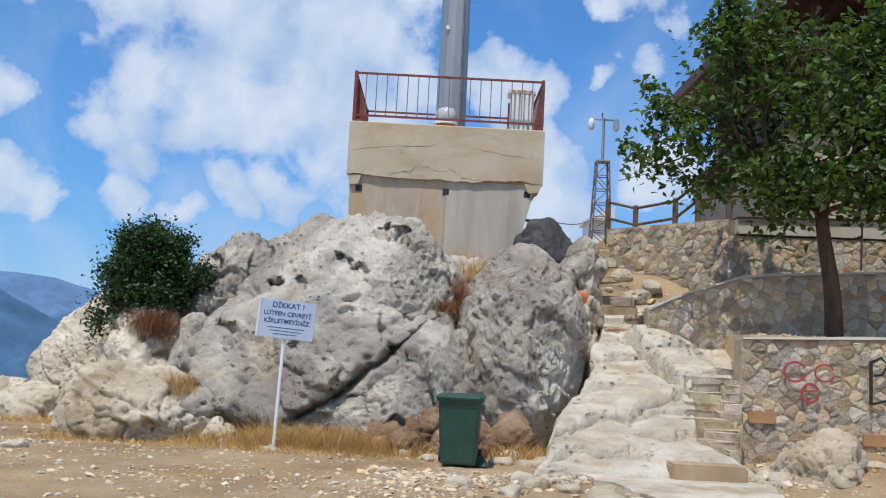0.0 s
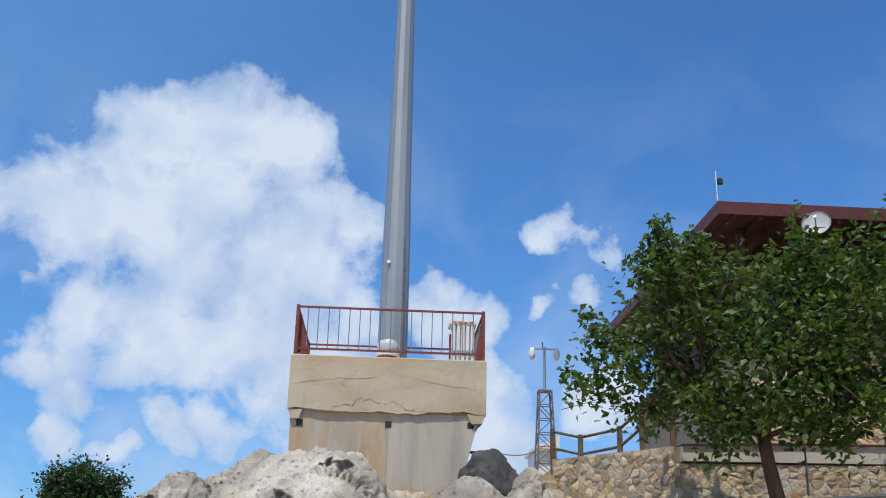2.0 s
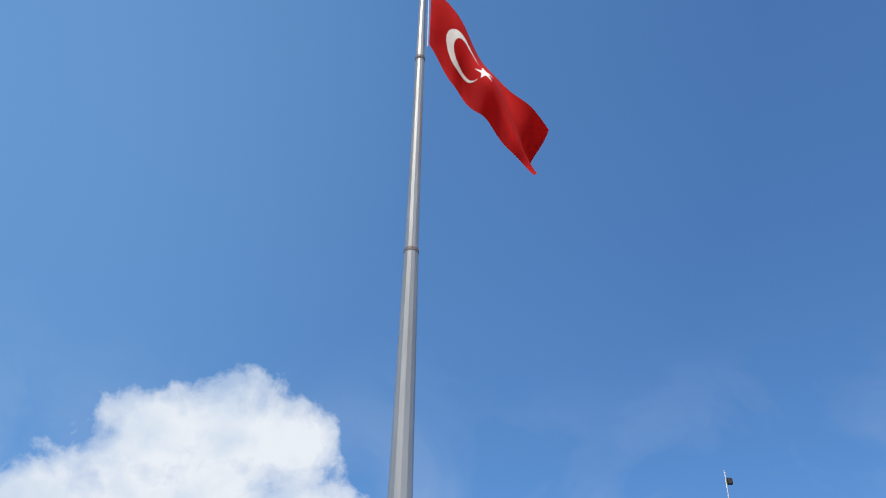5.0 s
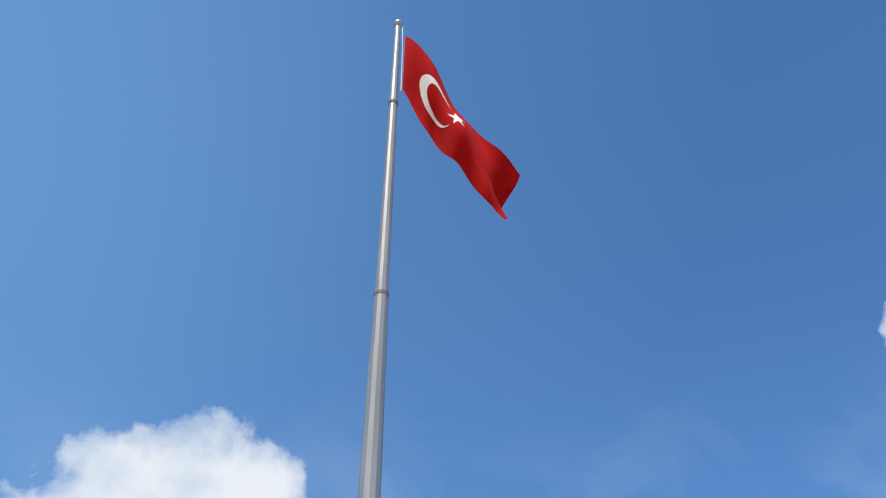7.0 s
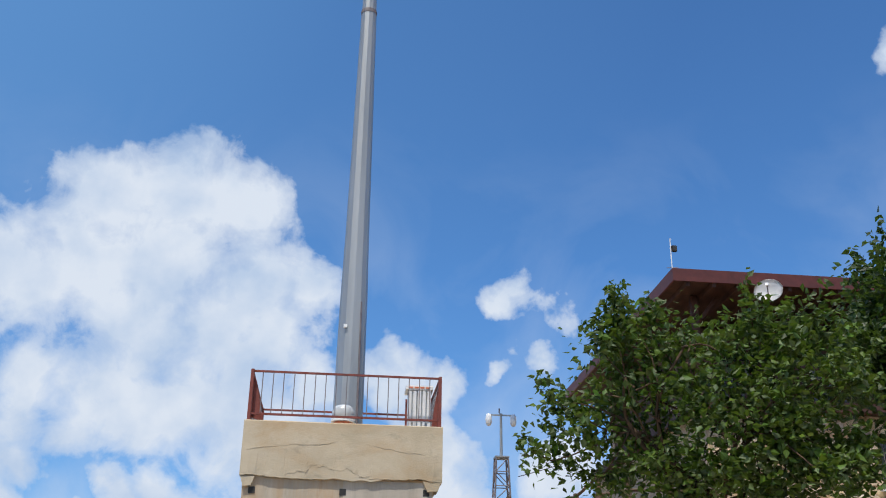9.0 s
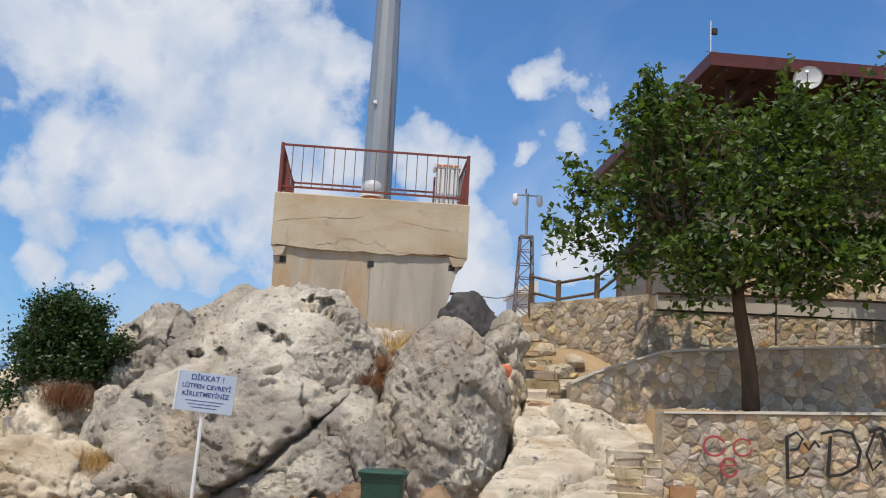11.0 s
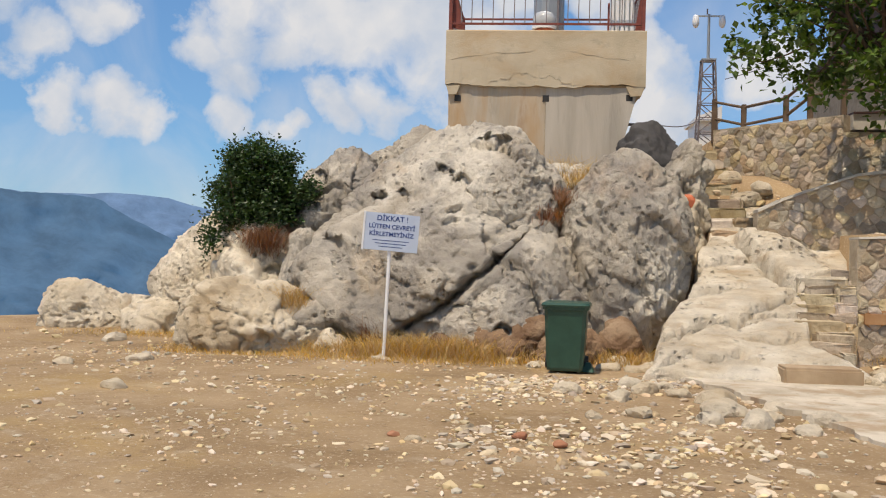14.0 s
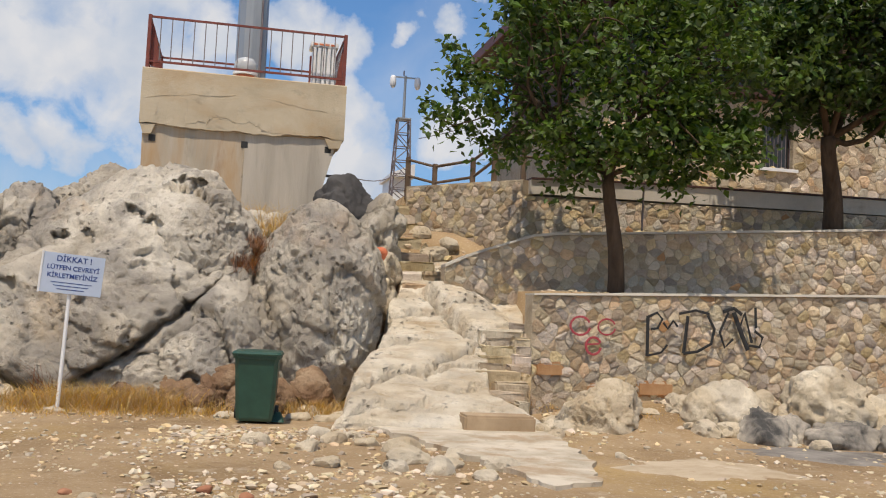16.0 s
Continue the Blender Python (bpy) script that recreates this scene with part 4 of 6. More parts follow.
tagged(part("parapet_capping", bm, M_EAVE, None), "dark capping strip on the plastered parapet", "parapet capping", kind="structure")

# worn steps
def rough_step(x0, x1, y0, y1, z0, z1, rr, label, group):
    root = empty("stone_step", ((x0 + x1) / 2, y0, z0), label, "step", group)
    x = x0
    while x < x1 - 0.1:
        w = min(rr.uniform(0.3, 0.8), x1 - x)
        bm = boxed(x + 0.008, x + w - 0.008, y0 + rr.uniform(-0.05, 0.04), y1, z0, z1 + rr.uniform(-0.04, 0.03), bevel=0.035)
        for v in bm.verts:
            v.co += Vector((rr.uniform(-0.03, 0.03), rr.uniform(-0.04, 0.04), rr.uniform(-0.025, 0.025)))
        put("stone", bm, M_STONE, root)
        x += w
    return root


for k in range(10):
    rr = random.Random(300 + k)
    rough_step(3.74 + 0.055 * k + rr.uniform(-0.22, 0.12), 4.42 + 0.07 * k - 0.012 * max(0, k - 6), 13.95 + 0.23 * k, 14.5 + 0.23 * k, 0.0, 0.36 + 0.125 * k, rr, "worn rough stone step beside the rubble wall", "lower stone steps")
for k in range(9):
    rr = random.Random(320 + k)
    rough_step(3.05 + 0.02 * k, 3.98 - 0.03 * k, 17.7 + 0.42 * k, 18.3 + 0.42 * k, 1.5, 2.12 + 0.22 * k, rr, "worn tan stone step climbing beside the wall", "upper stone steps")

# ---- concrete plinth with its flagpole ----
plinth = empty("concrete_plinth", (0, 20, 3.0), "large weathered concrete plinth on the limestone outcrop", "plinth")
bm = bmesh.new()
prism(bm, [(-1.80, 2.2), (1.25, 2.2), (1.96, 5.03), (-1.86, 5.03)], 20.02, 23.5)
put("body", bm, M_BODY, plinth, "stained lower body with a slanting side")


def ragged(bm, x0, x1, y0, y1, z0, z1, seed):
    """A block whose lower front edge is chipped."""
    n, P = 60, random.Random(seed)
    rows = []
    for i in range(n + 1):
        x = x0 + (x1 - x0) * i / n
        q = np.array([[x * 1.3, 0.0, 0.5]])
        lip = z0 + 0.08 * float(fbm(q, 1.5, 4, 0.6, seed)[0]) + P.uniform(-0.008, 0.008)
        out = y0 + 0.02 * float(fbm(q, 3.0, 3, 0.6, seed + 3)[0])
        rows.append([bm.verts.new(p) for p in ((x, out, lip), (x, y0 - 0.004, (z0 + z1) / 2), (x, y0 + 0.006, z1 - 0.02), (x, y0 + 0.03, z1), (x, y1, z1), (x, y1, z0))])
    for p, q in zip(rows, rows[1:]):
        for j in range(6):
            bm.faces.new((p[j], q[j], q[(j + 1) % 6], p[(j + 1) % 6]))
    bm.faces.new(rows[0])
    bm.faces.new(rows[-1][::-1])
    return bm


put("top_block", ragged(bmesh.new(), -1.92, 2.09, 19.94, 23.6, 5.0, 6.12, 7), M_CONCRETE, plinth, "overhanging cast concrete top")
for x0, x1, o in ((-1.9, -1.62, 0.05), (1.70, 2.07, -0.1)):
    bm = bmesh.new()
    prism(bm, [(x0, 5.0), (x1, 5.0), (x1 - 0.06, 4.82), (x0 + 0.06 if o > 0 else x0 + 0.1, 4.80)], 19.95, 20.4)
    put("corbel", bm, M_CONCRETE, plinth)
# solid dark blocks stand in for the shade inside square drain holes
for x, z in ((-1.66, 4.74), (0.12, 4.75), (1.78, 4.78)):
    put("drain_hole", boxed(x - 0.085, x + 0.085, 20.005, 20.12, z - 0.085, z + 0.085, bevel=0.02), M_RUBBER, plinth, "dark block standing in for a square hole's shade")
put("pipe", tube(bmesh.new(), [(1.7, 20.5, 4.32), (2.22, 20.45, 4.30)], 0.03), M_BAR, plinth, "dark steel pipe stub")
bm = bmesh.new()
prism(bm, [(0.125, 2.2), (1.25, 2.2), (1.96, 4.98), (0.125, 4.98)], 20.006, 20.3)
put("formed_panel", bm, M_BODYGREY, plinth, "paler grey formed concrete face")
put("construction_joint", boxed(0.10, 0.12, 20.014, 20.08, 3.2, 4.7), M_MORTAR, plinth)
# hairline cracks as fine sunk strips
rr = random.Random(9)
for pts in ([(-1.05, 5.02), (-0.8, 5.14), (-0.62, 5.12), (-0.5, 5.27), (-0.28, 5.24), (-0.05, 5.16), (0.25, 5.2), (0.42, 5.08), (0.7, 5.04)], [(-1.8, 5.5), (-1.2, 5.62), (-0.6, 5.66), (0.1, 5.72)], [(0.6, 5.7), (1.2, 5.58), (1.9, 5.5)], [(0.45, 5.06), (0.9, 4.99), (1.3, 5.03)]):
    bm = bmesh.new()
    fine = []
    for (xa, za), (xb, zb) in zip(pts, pts[1:]):
        for j in range(4):
            fine.append((xa + (xb - xa) * j / 4 + rr.uniform(-0.03, 0.03), 19.934, za + (zb - za) * j / 4 + rr.uniform(-0.025, 0.025)))
    tube(bm, fine, [rr.uniform(0.001, 0.005) for _ in fine], 4)
    put("crack", bm, M_MORTAR, plinth)

railing = empty("railing", (0, 20, 6.12), "red-brown steel railing with thin balusters round the plinth", "railing")
RX0, RX1, RY0, RY1 = -1.85, 2.03, 20.08, 23.45
for x, y in ((RX0, RY0), (RX1, RY0), (RX0, RY1), (RX1, RY1)):
    put("post", boxed(x - 0.035, x + 0.035, y - 0.035, y + 0.035, 6.05, 7.2, bevel=0.006), M_RUST, railing)
for z in (7.16, 6.27):
    put("rail", boxed(RX0, RX1, RY0 - 0.02, RY0 + 0.02, z - 0.02, z + 0.02), M_RUST, railing)
    for x in (RX0, RX1):
        put("rail", boxed(x - 0.02, x + 0.02, RY0, RY1, z - 0.02, z + 0.02), M_RUST, railing)
    put("rail", boxed(RX0, RX1, RY1 - 0.02, RY1 + 0.02, z - 0.02, z + 0.02), M_RUST, railing)
bar = boxed(-0.009, 0.009, -0.009, 0.009, 6.28, 7.15)
bar_me = bpy.data.meshes.new("baluster")
bar.to_mesh(bar_me)
bar_me.materials.append(M_BAR)
for k in range(1, 18):
    under(new("baluster", bar_me), railing).location = (RX0 + (RX1 - RX0) * k / 18, RY0, 0)
for k in range(1, 15):
    for x in (RX0, RX1):
        under(new("baluster", bar_me), railing).location = (x, RY0 + (RY1 - RY0) * k / 15, 0)
bm = bmesh.new()
prism(bm, [(RX0 + 0.03, 6.22), (RX0 + 0.27, 6.14), (RX0 + 0.24, 6.3), (RX0 + 0.09, 6.98), (RX0 + 0.03, 7.05)], RY0 + 0.10, RY0 + 0.13)
put("gusset", bm, M_RUST, railing, "red triangular steel plate")
bm = bmesh.new()
prism(bm, [(RX1 - 0.03, 6.1), (RX1 - 0.16, 6.1), (RX1 - 0.10, 6.6), (RX1 - 0.03, 7.0)], RY0 + 0.10, RY0 + 0.13)
put("gusset", bm, M_RUST, railing, "red triangular steel plate")

box_cab = empty("electrical_cabinet", (1.6, 20.5, 6.12), "white slatted metal cabinet behind the railing", "cabinet")
put("body", boxed(1.40, 1.88, 20.45, 20.85, 6.13, 6.98, bevel=0.015), M_LAMPGLASS, box_cab, "dulled grey casing")
put("top", boxed(1.34, 1.92, 20.4, 20.9, 6.985, 7.09, bevel=0.015), M_WHITE, box_cab, "pale top strip")
for k in range(4):
    put("text_bar", boxed(1.40 + 0.12 * k, 1.49 + 0.12 * k, 20.392, 20.398, 7.02, 7.055), M_ORANGE, box_cab, "faded red lettering bar")
for k in range(5):
    put("slat", boxed(1.40 + 0.10 * k, 1.465 + 0.10 * k, 20.40, 20.447, 6.14, 6.97, bevel=0.004), M_WHITE, box_cab)
put("post", boxed(1.33, 1.37, 20.3, 20.34, 6.12, 6.75), M_RUST, box_cab)

PX, PY = 0.15, 21.5
pole = empty("flagpole", (PX, PY, 6.12), "tall tapering galvanised steel flagpole on the plinth", "flagpole")


def pole_r(z):
    return float(np.interp(z, [6.1, 9.3, 10.4, 17.3, 24.8, 29.7], [0.335, 0.312, 0.285, 0.195, 0.145, 0.10]))


for z0, z1 in ((6.12, 17.3), (17.25, 24.8), (24.75, 28.6)):
    zs = np.linspace(z0, z1, 8)
    put("segment", tube(bmesh.new(), [(PX, PY, z) for z in zs], [pole_r(z) - (0.0 if z0 < 7 else 0.012) for z in zs], 12), M_STEEL, pole)
for z in (17.27, 24.77):
    put("joint_ring", tube(bmesh.new(), [(PX, PY, z - 0.05), (PX, PY, z + 0.05)], pole_r(z) + 0.012, 12), M_BAR, pole, "dark joint ring")
put("base_flange", tube(bmesh.new(), [(PX, PY, 6.12), (PX, PY, 6.18)], 0.46, 24), M_STEEL, pole)
for k in range(8):
    a = k * math.pi / 4
    put("bolt", tube(bmesh.new(), [(PX + 0.41 * math.cos(a), PY + 0.41 * math.sin(a), 6.18), (PX + 0.41 * math.cos(a), PY + 0.41 * math.sin(a), 6.26)], 0.022, 6), M_BAR, pole)
bm = bmesh.new()
bmesh.ops.create_uvsphere(bm, u_segments=20, v_segments=12, radius=0.16, matrix=Matrix.Translation((PX, PY, 28.7)))
put("finial", bm, M_STEEL, pole, smooth=True)
put("plate", boxed(PX - 0.20, PX - 0.12, PY - 0.335, PY - 0.29, 8.55, 8.63, bevel=0.006), M_WHITE, pole, "small white plate")
put("cable", tube(bmesh.new(), [(PX + 0.2, PY - 0.28, 6.2), (PX + 0.2, PY - 0.275, 7.2), (PX + 0.17, PY - 0.26, 9.2)], 0.02, 6), M_BAR, pole)
put("halyard", tube(bmesh.new(), [(PX + 0.22, PY - 0.16, 25.2), (PX + 0.20, PY - 0.15, 27.2), (PX + 0.16, PY - 0.12, 28.4)], 0.018, 6), M_ROPE, pole, "white rope")

lamp = empty("floodlight", (0.05, 20.95, 6.12), "round weathered floodlight at the foot of the flagpole", "floodlight")
put("base", tube(bmesh.new(), [(0.05, 20.9, 6.12), (0.05, 20.9, 6.17), (0.05, 20.9, 6.32), (0.05, 20.9, 6.36)], [0.12, 0.2, 0.21, 0.15], 16), M_ORANGE, lamp, "faded red base", True)
put("lens", tube(bmesh.new(), [(0.05, 20.9, 6.36), (0.05, 20.9, 6.42), (0.05, 20.9, 6.58), (0.05, 20.9, 6.68), (0.05, 20.9, 6.72)], [0.17, 0.23, 0.24, 0.18, 0.08], 20), M_LAMPGLASS, lamp, "cloudy glass dome", True)
put("collar", tube(bmesh.new(), [(0.05, 20.9, 6.34), (0.05, 20.9, 6.40)], 0.255, 20), M_WHITE, lamp, "white collar")


# flag, hanging to leeward in a light wind
def flag_at(u, v):
    """u along the fly from the hoist, v up the hoist."""
    top = (PX + 0.27 + 3.53 * u, 27.95 - 5.85 * u ** 1.22)
    low = (PX + 0.27 + 3.05 * u, 25.3 - 5.2 * u ** 1.05 + 0.13 * math.sin(21 * u + 0.5) * min(1, 4 * u))
    x, z = low[0] + (top[0] - low[0]) * v, low[1] + (top[1] - low[1]) * v
    fold = math.sin(9.0 * u - 2.6 * v) * 0.30 * u ** 0.6 + 0.14 * math.sin(21 * u - 1.5 * v) * (1 - 0.6 * v) * min(1, 3 * u)
    y = PY - 0.12 + fold + 0.9 * u - 0.7 * u * u + 0.40 * math.sin(4.6 * v + 5.0 * u) * min(1, 2 * u)
    x += 0.16 * math.sin(7 * v + 0.6) * u ** 6
    return Vector((x, y, z))


flag = empty("flag", (PX + 0.24, PY - 0.12, 25.2), "large red flag with a white crescent and star", "flag")
NU, NV = 90, 36
fv = [flag_at(i / NU, j / NV) for j in range(NV + 1) for i in range(NU + 1)]
ff = [(j * (NU + 1) + i, j * (NU + 1) + i + 1, (j + 1) * (NU + 1) + i + 1, (j + 1) * (NU + 1) + i) for j in range(NV) for i in range(NU)]
under(link("cloth", np_mesh("cloth", fv, ff), M_FLAG), flag)


def on_flag(name, inside, u0, u1, v0, v1, label):
    """The part of the cloth where inside(u, v) holds, laid 8 mm off both faces."""
    n, m = 110, 74
    V, Fs = [], []
    for i in range(n):
        for j in range(m):
            ua, ub = u0 + (u1 - u0) * i / n, u0 + (u1 - u0) * (i + 1) / n
            va, vb = v0 + (v1 - v0) * j / m, v0 + (v1 - v0) * (j + 1) / m
            if inside((ua + ub) / 2 * 1.5, (va + vb) / 2):
                q = [flag_at(ua, va), flag_at(ub, va), flag_at(ub, vb), flag_at(ua, vb)]
                nrm = (q[1] - q[0]).cross(q[3] - q[0]).normalized()
                for s in (1, -1):
                    b = len(V)
                    V += [p + nrm * 0.010 * s for p in q]
                    Fs.append((b, b + 1, b + 2, b + 3) if s > 0 else (b + 3, b + 2, b + 1, b))
    return under(link(name, np_mesh(name, V, Fs, False), M_FLAGWHITE, None, label), flag)


def crescent(a, b):
    return math.hypot(a - 0.5, b - 0.5) < 0.25 and math.hypot(a - 0.5625, b - 0.5) > 0.2


def star(a, b):
    x, y = a - 0.79, b - 0.5
    r, t = math.hypot(x, y), math.atan2(y, -x)
    t = (t + math.pi / 5) % (2 * math.pi / 5) - math.pi / 5
    return r * (math.cos(t) + abs(math.sin(t)) * 1.376 * 2.236 / 1.0 * 0.447 * 2.2) < 0.125


on_flag("crescent", crescent, 0.15, 0.52, 0.22, 0.78, "white crescent")
on_flag("star", star, 0.42, 0.64, 0.33, 0.67, "white star")

# ---- warning sign ----
sign = empty("warning_sign", (-2.2, 14.45, 0), "pale blue warning sign on a white post in dry grass", "sign")
sign.rotation_euler = (0, radians(1.8), radians(3))
part("post", tube(bmesh.new(), [(0, 0, -0.1), (0, 0, 2.1)], 0.026, 10), M_WHITE, sign)
part("footing", tube(bmesh.new(), [(0, 0, -0.05), (0, 0, 0.03), (0.01, 0, 0.05)], [0.2, 0.17, 0.08], 12), M_SLAB, sign, "cement footing")
panel = part("panel", boxed(-0.40, 0.40, -0.009, 0.009, -0.275, 0.275, bevel=0.004), M_SIGN, sign, "pale blue panel")
panel.location, panel.rotation_euler = (0.02, -0.04, 1.875), (0, radians(2.0), radians(5))
part("edge_strip", boxed(-0.425, -0.397, -0.02, 0.02, -0.285, 0.285, bevel=0.004), M_WHITE, panel, "white folded edge")


def lettering(text, size, x, z, parent):
    cu = bpy.data.curves.new("lettering", "FONT")
    cu.body, cu.size, cu.align_x, cu.extrude, cu.offset = text, size, "CENTER", 0.0015, 0.0015
    cu.materials.append(M_BLUE)
    ob = new("lettering", cu)
    ob.parent = parent
    ob.matrix_local = pose(x, -0.0115, z, 90, 0, 0)
    return tagged(ob, "dark blue capitals")


lettering("D\u0130KKAT !", 0.108, 0.0, 0.165, panel)
lettering("L\u00dcTFEN \u00c7EVREY\u0130", 0.088, 0.0, 0.05, panel)
lettering("K\u0130RLETMEY\u0130N\u0130Z", 0.088, 0.0, -0.06, panel)
for k, (w, z) in enumerate(((0.27, -0.125), (0.23, -0.17), (0.18, -0.215))):
    part("text_bar", boxed(-w, w, -0.0125, -0.0095, z - 0.0045, z + 0.0045), M_BLUE, panel)

# ---- wheeled bin ----
bin_ = empty("wheelie_bin", (0.45, 13.85, 0.0), "dark green plastic wheeled bin with a closed lid", "bin")
bin_.rotation_euler = (0, 0, radians(-6))


def frustum(bm, rows, bevel=0.0):
    """Stacked rectangles: z, half width, front y, back y."""
    rings = []
    for z, hw, y0, y1 in rows:
        c = min(0.05, hw * 0.2)
        rings.append([bm.verts.new((x, y, z)) for x, y in ((-hw + c, y0), (hw - c, y0), (hw, y0 + c), (hw, y1 - c), (hw - c, y1), (-hw + c, y1), (-hw, y1 - c), (-hw, y0 + c))])
    for p, q in zip(rings, rings[1:]):
        for j in range(8):
            bm.faces.new((p[j], p[(j + 1) % 8], q[(j + 1) % 8], q[j]))
    bm.faces.new(rings[0][::-1])
    bm.faces.new(rings[-1])
    return bm


part("body", frustum(bmesh.new(), [(0.02, 0.235, -0.2, 0.22), (0.06, 0.245, -0.22, 0.25), (0.45, 0.268, -0.25, 0.29), (0.82, 0.288, -0.285, 0.32), (0.86, 0.292, -0.29, 0.325)]), M_GREEN, bin_)
part("rim", frustum(bmesh.new(), [(0.862, 0.312, -0.315, 0.34), (0.90, 0.315, -0.318, 0.345)]), M_GREEN, bin_)
part("lid", frustum(bmesh.new(), [(0.903, 0.325, -0.335, 0.36), (0.925, 0.33, -0.34, 0.365), (0.955, 0.31, -0.30, 0.36), (0.965, 0.24, -0.2, 0.3)]), M_GREEN, bin_, "flat lid")
part("handle", tube(bmesh.new(), [(-0.24, 0.40, 0.9), (0.24, 0.40, 0.9)], 0.016, 8), M_GREEN, bin_)
for x in (-0.27, 0.27):
    part("wheel", tube(bmesh.new(), [(x - 0.03, 0.26, 0.1), (x + 0.03, 0.26, 0.1)], 0.1, 18), M_RUBBER, bin_, "black rubber wheel")
# low green wedge at the right of the bin's base
part("kick_foot", frustum(bmesh.new(), [(0.0, 0.10, -0.05, 0.24), (0.12, 0.03, 0.1, 0.22)]), M_GREEN, bin_).location = (0.30, 0.0, 0)


# ---- trees and bush ----
def leaf_mesh(name, P, size, rng, droop=0.5):
    """Folded pointed leaves at the rows of P, each of six corners."""
    n = len(P)
    ax = rng.normal(size=(n, 3)) * np.array((1, 1, 0.6)) + np.array((0, 0, -droop))
    ax /= np.linalg.norm(ax, axis=1)[:, None]
    side = np.cross(ax, rng.normal(size=(n, 3)) * np.array((0.5, 0.5, 1)) + np.array((0, 0, 0.6)))
    side /= np.linalg.norm(side, axis=1)[:, None] + 1e-9
    nor = np.cross(ax, side)
    L = (size * rng.uniform(0.7, 1.25, n))[:, None]
    W = L * 0.33
    fold = L * 0.10
    V = np.stack([P, P + ax * L * 0.35 + side * W + nor * fold, P + ax * L, P + ax * L * 0.35 - side * W + nor * fold], 1).reshape(-1, 3)
    b = np.arange(n)[:, None] * 4
    F = np.concatenate([b + np.array((0, 1, 2)), b + np.array((0, 2, 3))], 0)
    return np_mesh(name, V, F, False)


def grow(bm, a, b, r0, r1, rng, wob=0.12, n=6):
    pts = []
    a, b = np.array(a), np.array(b)
    off = rng.normal(size=3) * wob * np.linalg.norm(b - a)
    for i in range(n + 1):
        t = i / n
        p = a + (b - a) * t + off * math.sin(math.pi * t) + rng.normal(size=3) * 0.02
        pts.append(tuple(p))
    tube(bm, pts, [r0 + (r1 - r0) * i / n for i in range(n + 1)], 7)


def tree(base, fork, crown, rad, clumps, per, leaf, seed, mat, label, trunk_r, shoots=40, spread_=0.42, lobes=(), shear=0.0):
    rng = np.random.default_rng(seed)
    root = empty("tree", base, label, "tree", "terrace trees")
    bm = bmesh.new()
    a, b = np.array(base, dtype=float), np.array(fork, dtype=float)
    mid = [tuple(a + (b - a) * t + np.array((0.05 * math.sin(5 * t), 0.04 * math.sin(3 * t + 1), 0))) for t in np.linspace(-0.05, 1, 9)]
    tube(bm, mid, [trunk_r * (1.25 - 0.45 * t) for t in np.linspace(0, 1, 9)], 14)
    put("trunk", bm, M_BARK, root, "", True)
    c, rad = np.array(crown, dtype=float), np.array(rad, dtype=float)
    cl = []
    while len(cl) < clumps:
        d = rng.normal(size=3)
        d /= np.linalg.norm(d)
        if d[2] < -0.8:
            continue
        k = 1.0 + 0.26 * float(vnoise(np.array([d * 2.1 + seed]), seed)[0])
        rr = rng.uniform(0.25, 1.0) ** 0.45 * k
        p = c + d * rad * rr
        p[1] += shear * (p[0] - c[0])
        if shear and rng.random() < 0.62 * min(1.0, max(0.0, (c[0] - 0.9 - p[0]) / 0.8)):
            continue
        if p[2] < fork[2] - 0.35 + 0.35 * rng.random():
            continue
        cl.append(p)
    for lx, ly, lz, lr, n in lobes:
        for _ in range(n):
            cl.append(np.array((lx, ly, lz)) + rng.normal(size=3) * lr * 0.5)
    cl = np.array(cl)
    limbs = [b + (c + rad * np.array((math.cos(t), math.sin(t), 0.15 + 0.5 * (k % 3))) * 0.6 - b) for k, t in enumerate(np.linspace(0.3, 6.0, 8))]
    for p in limbs:
        bm = bmesh.new()
        grow(bm, tuple(b - (b - a) * 0.03), tuple(p), trunk_r * 0.42, 0.02, rng, 0.10)
        put("limb", bm, M_BARK, root, "", True)
    bm = bmesh.new()
    lim = np.array(limbs)
    for p in cl[:: 2]:
        q = lim[np.argmin(np.linalg.norm(lim - p, axis=1))]
        s = b + (q - b) * rng.uniform(0.55, 1.0)
        grow(bm, tuple(s), tuple(p), 0.020, 0.006, rng, 0.10, 4)
    put("twig", bm, M_BARK, root)
    pts = []
    for p in cl:
        n = int(per * rng.uniform(0.6, 1.4))
        pts.append(p + rng.normal(size=(n, 3)) * spread_ * np.array((0.8, 0.8, 0.55)))
    for p in cl[np.argsort(-np.linalg.norm((cl - c) / rad, axis=1))][:shoots]:
        d = (p - c) / rad
        d = d / np.linalg.norm(d) * 0.6 + np.array((0, 0, 0.8))
        t = rng.uniform(0, 1, 34)
        pts.append(p + np.outer(t, d * rng.uniform(0.3, 0.75)) + rng.normal(size=(34, 3)) * 0.06)
    P = np.concatenate(pts)
    under(link("crown", leaf_mesh("crown", P, leaf, rng), mat), root)
    return root


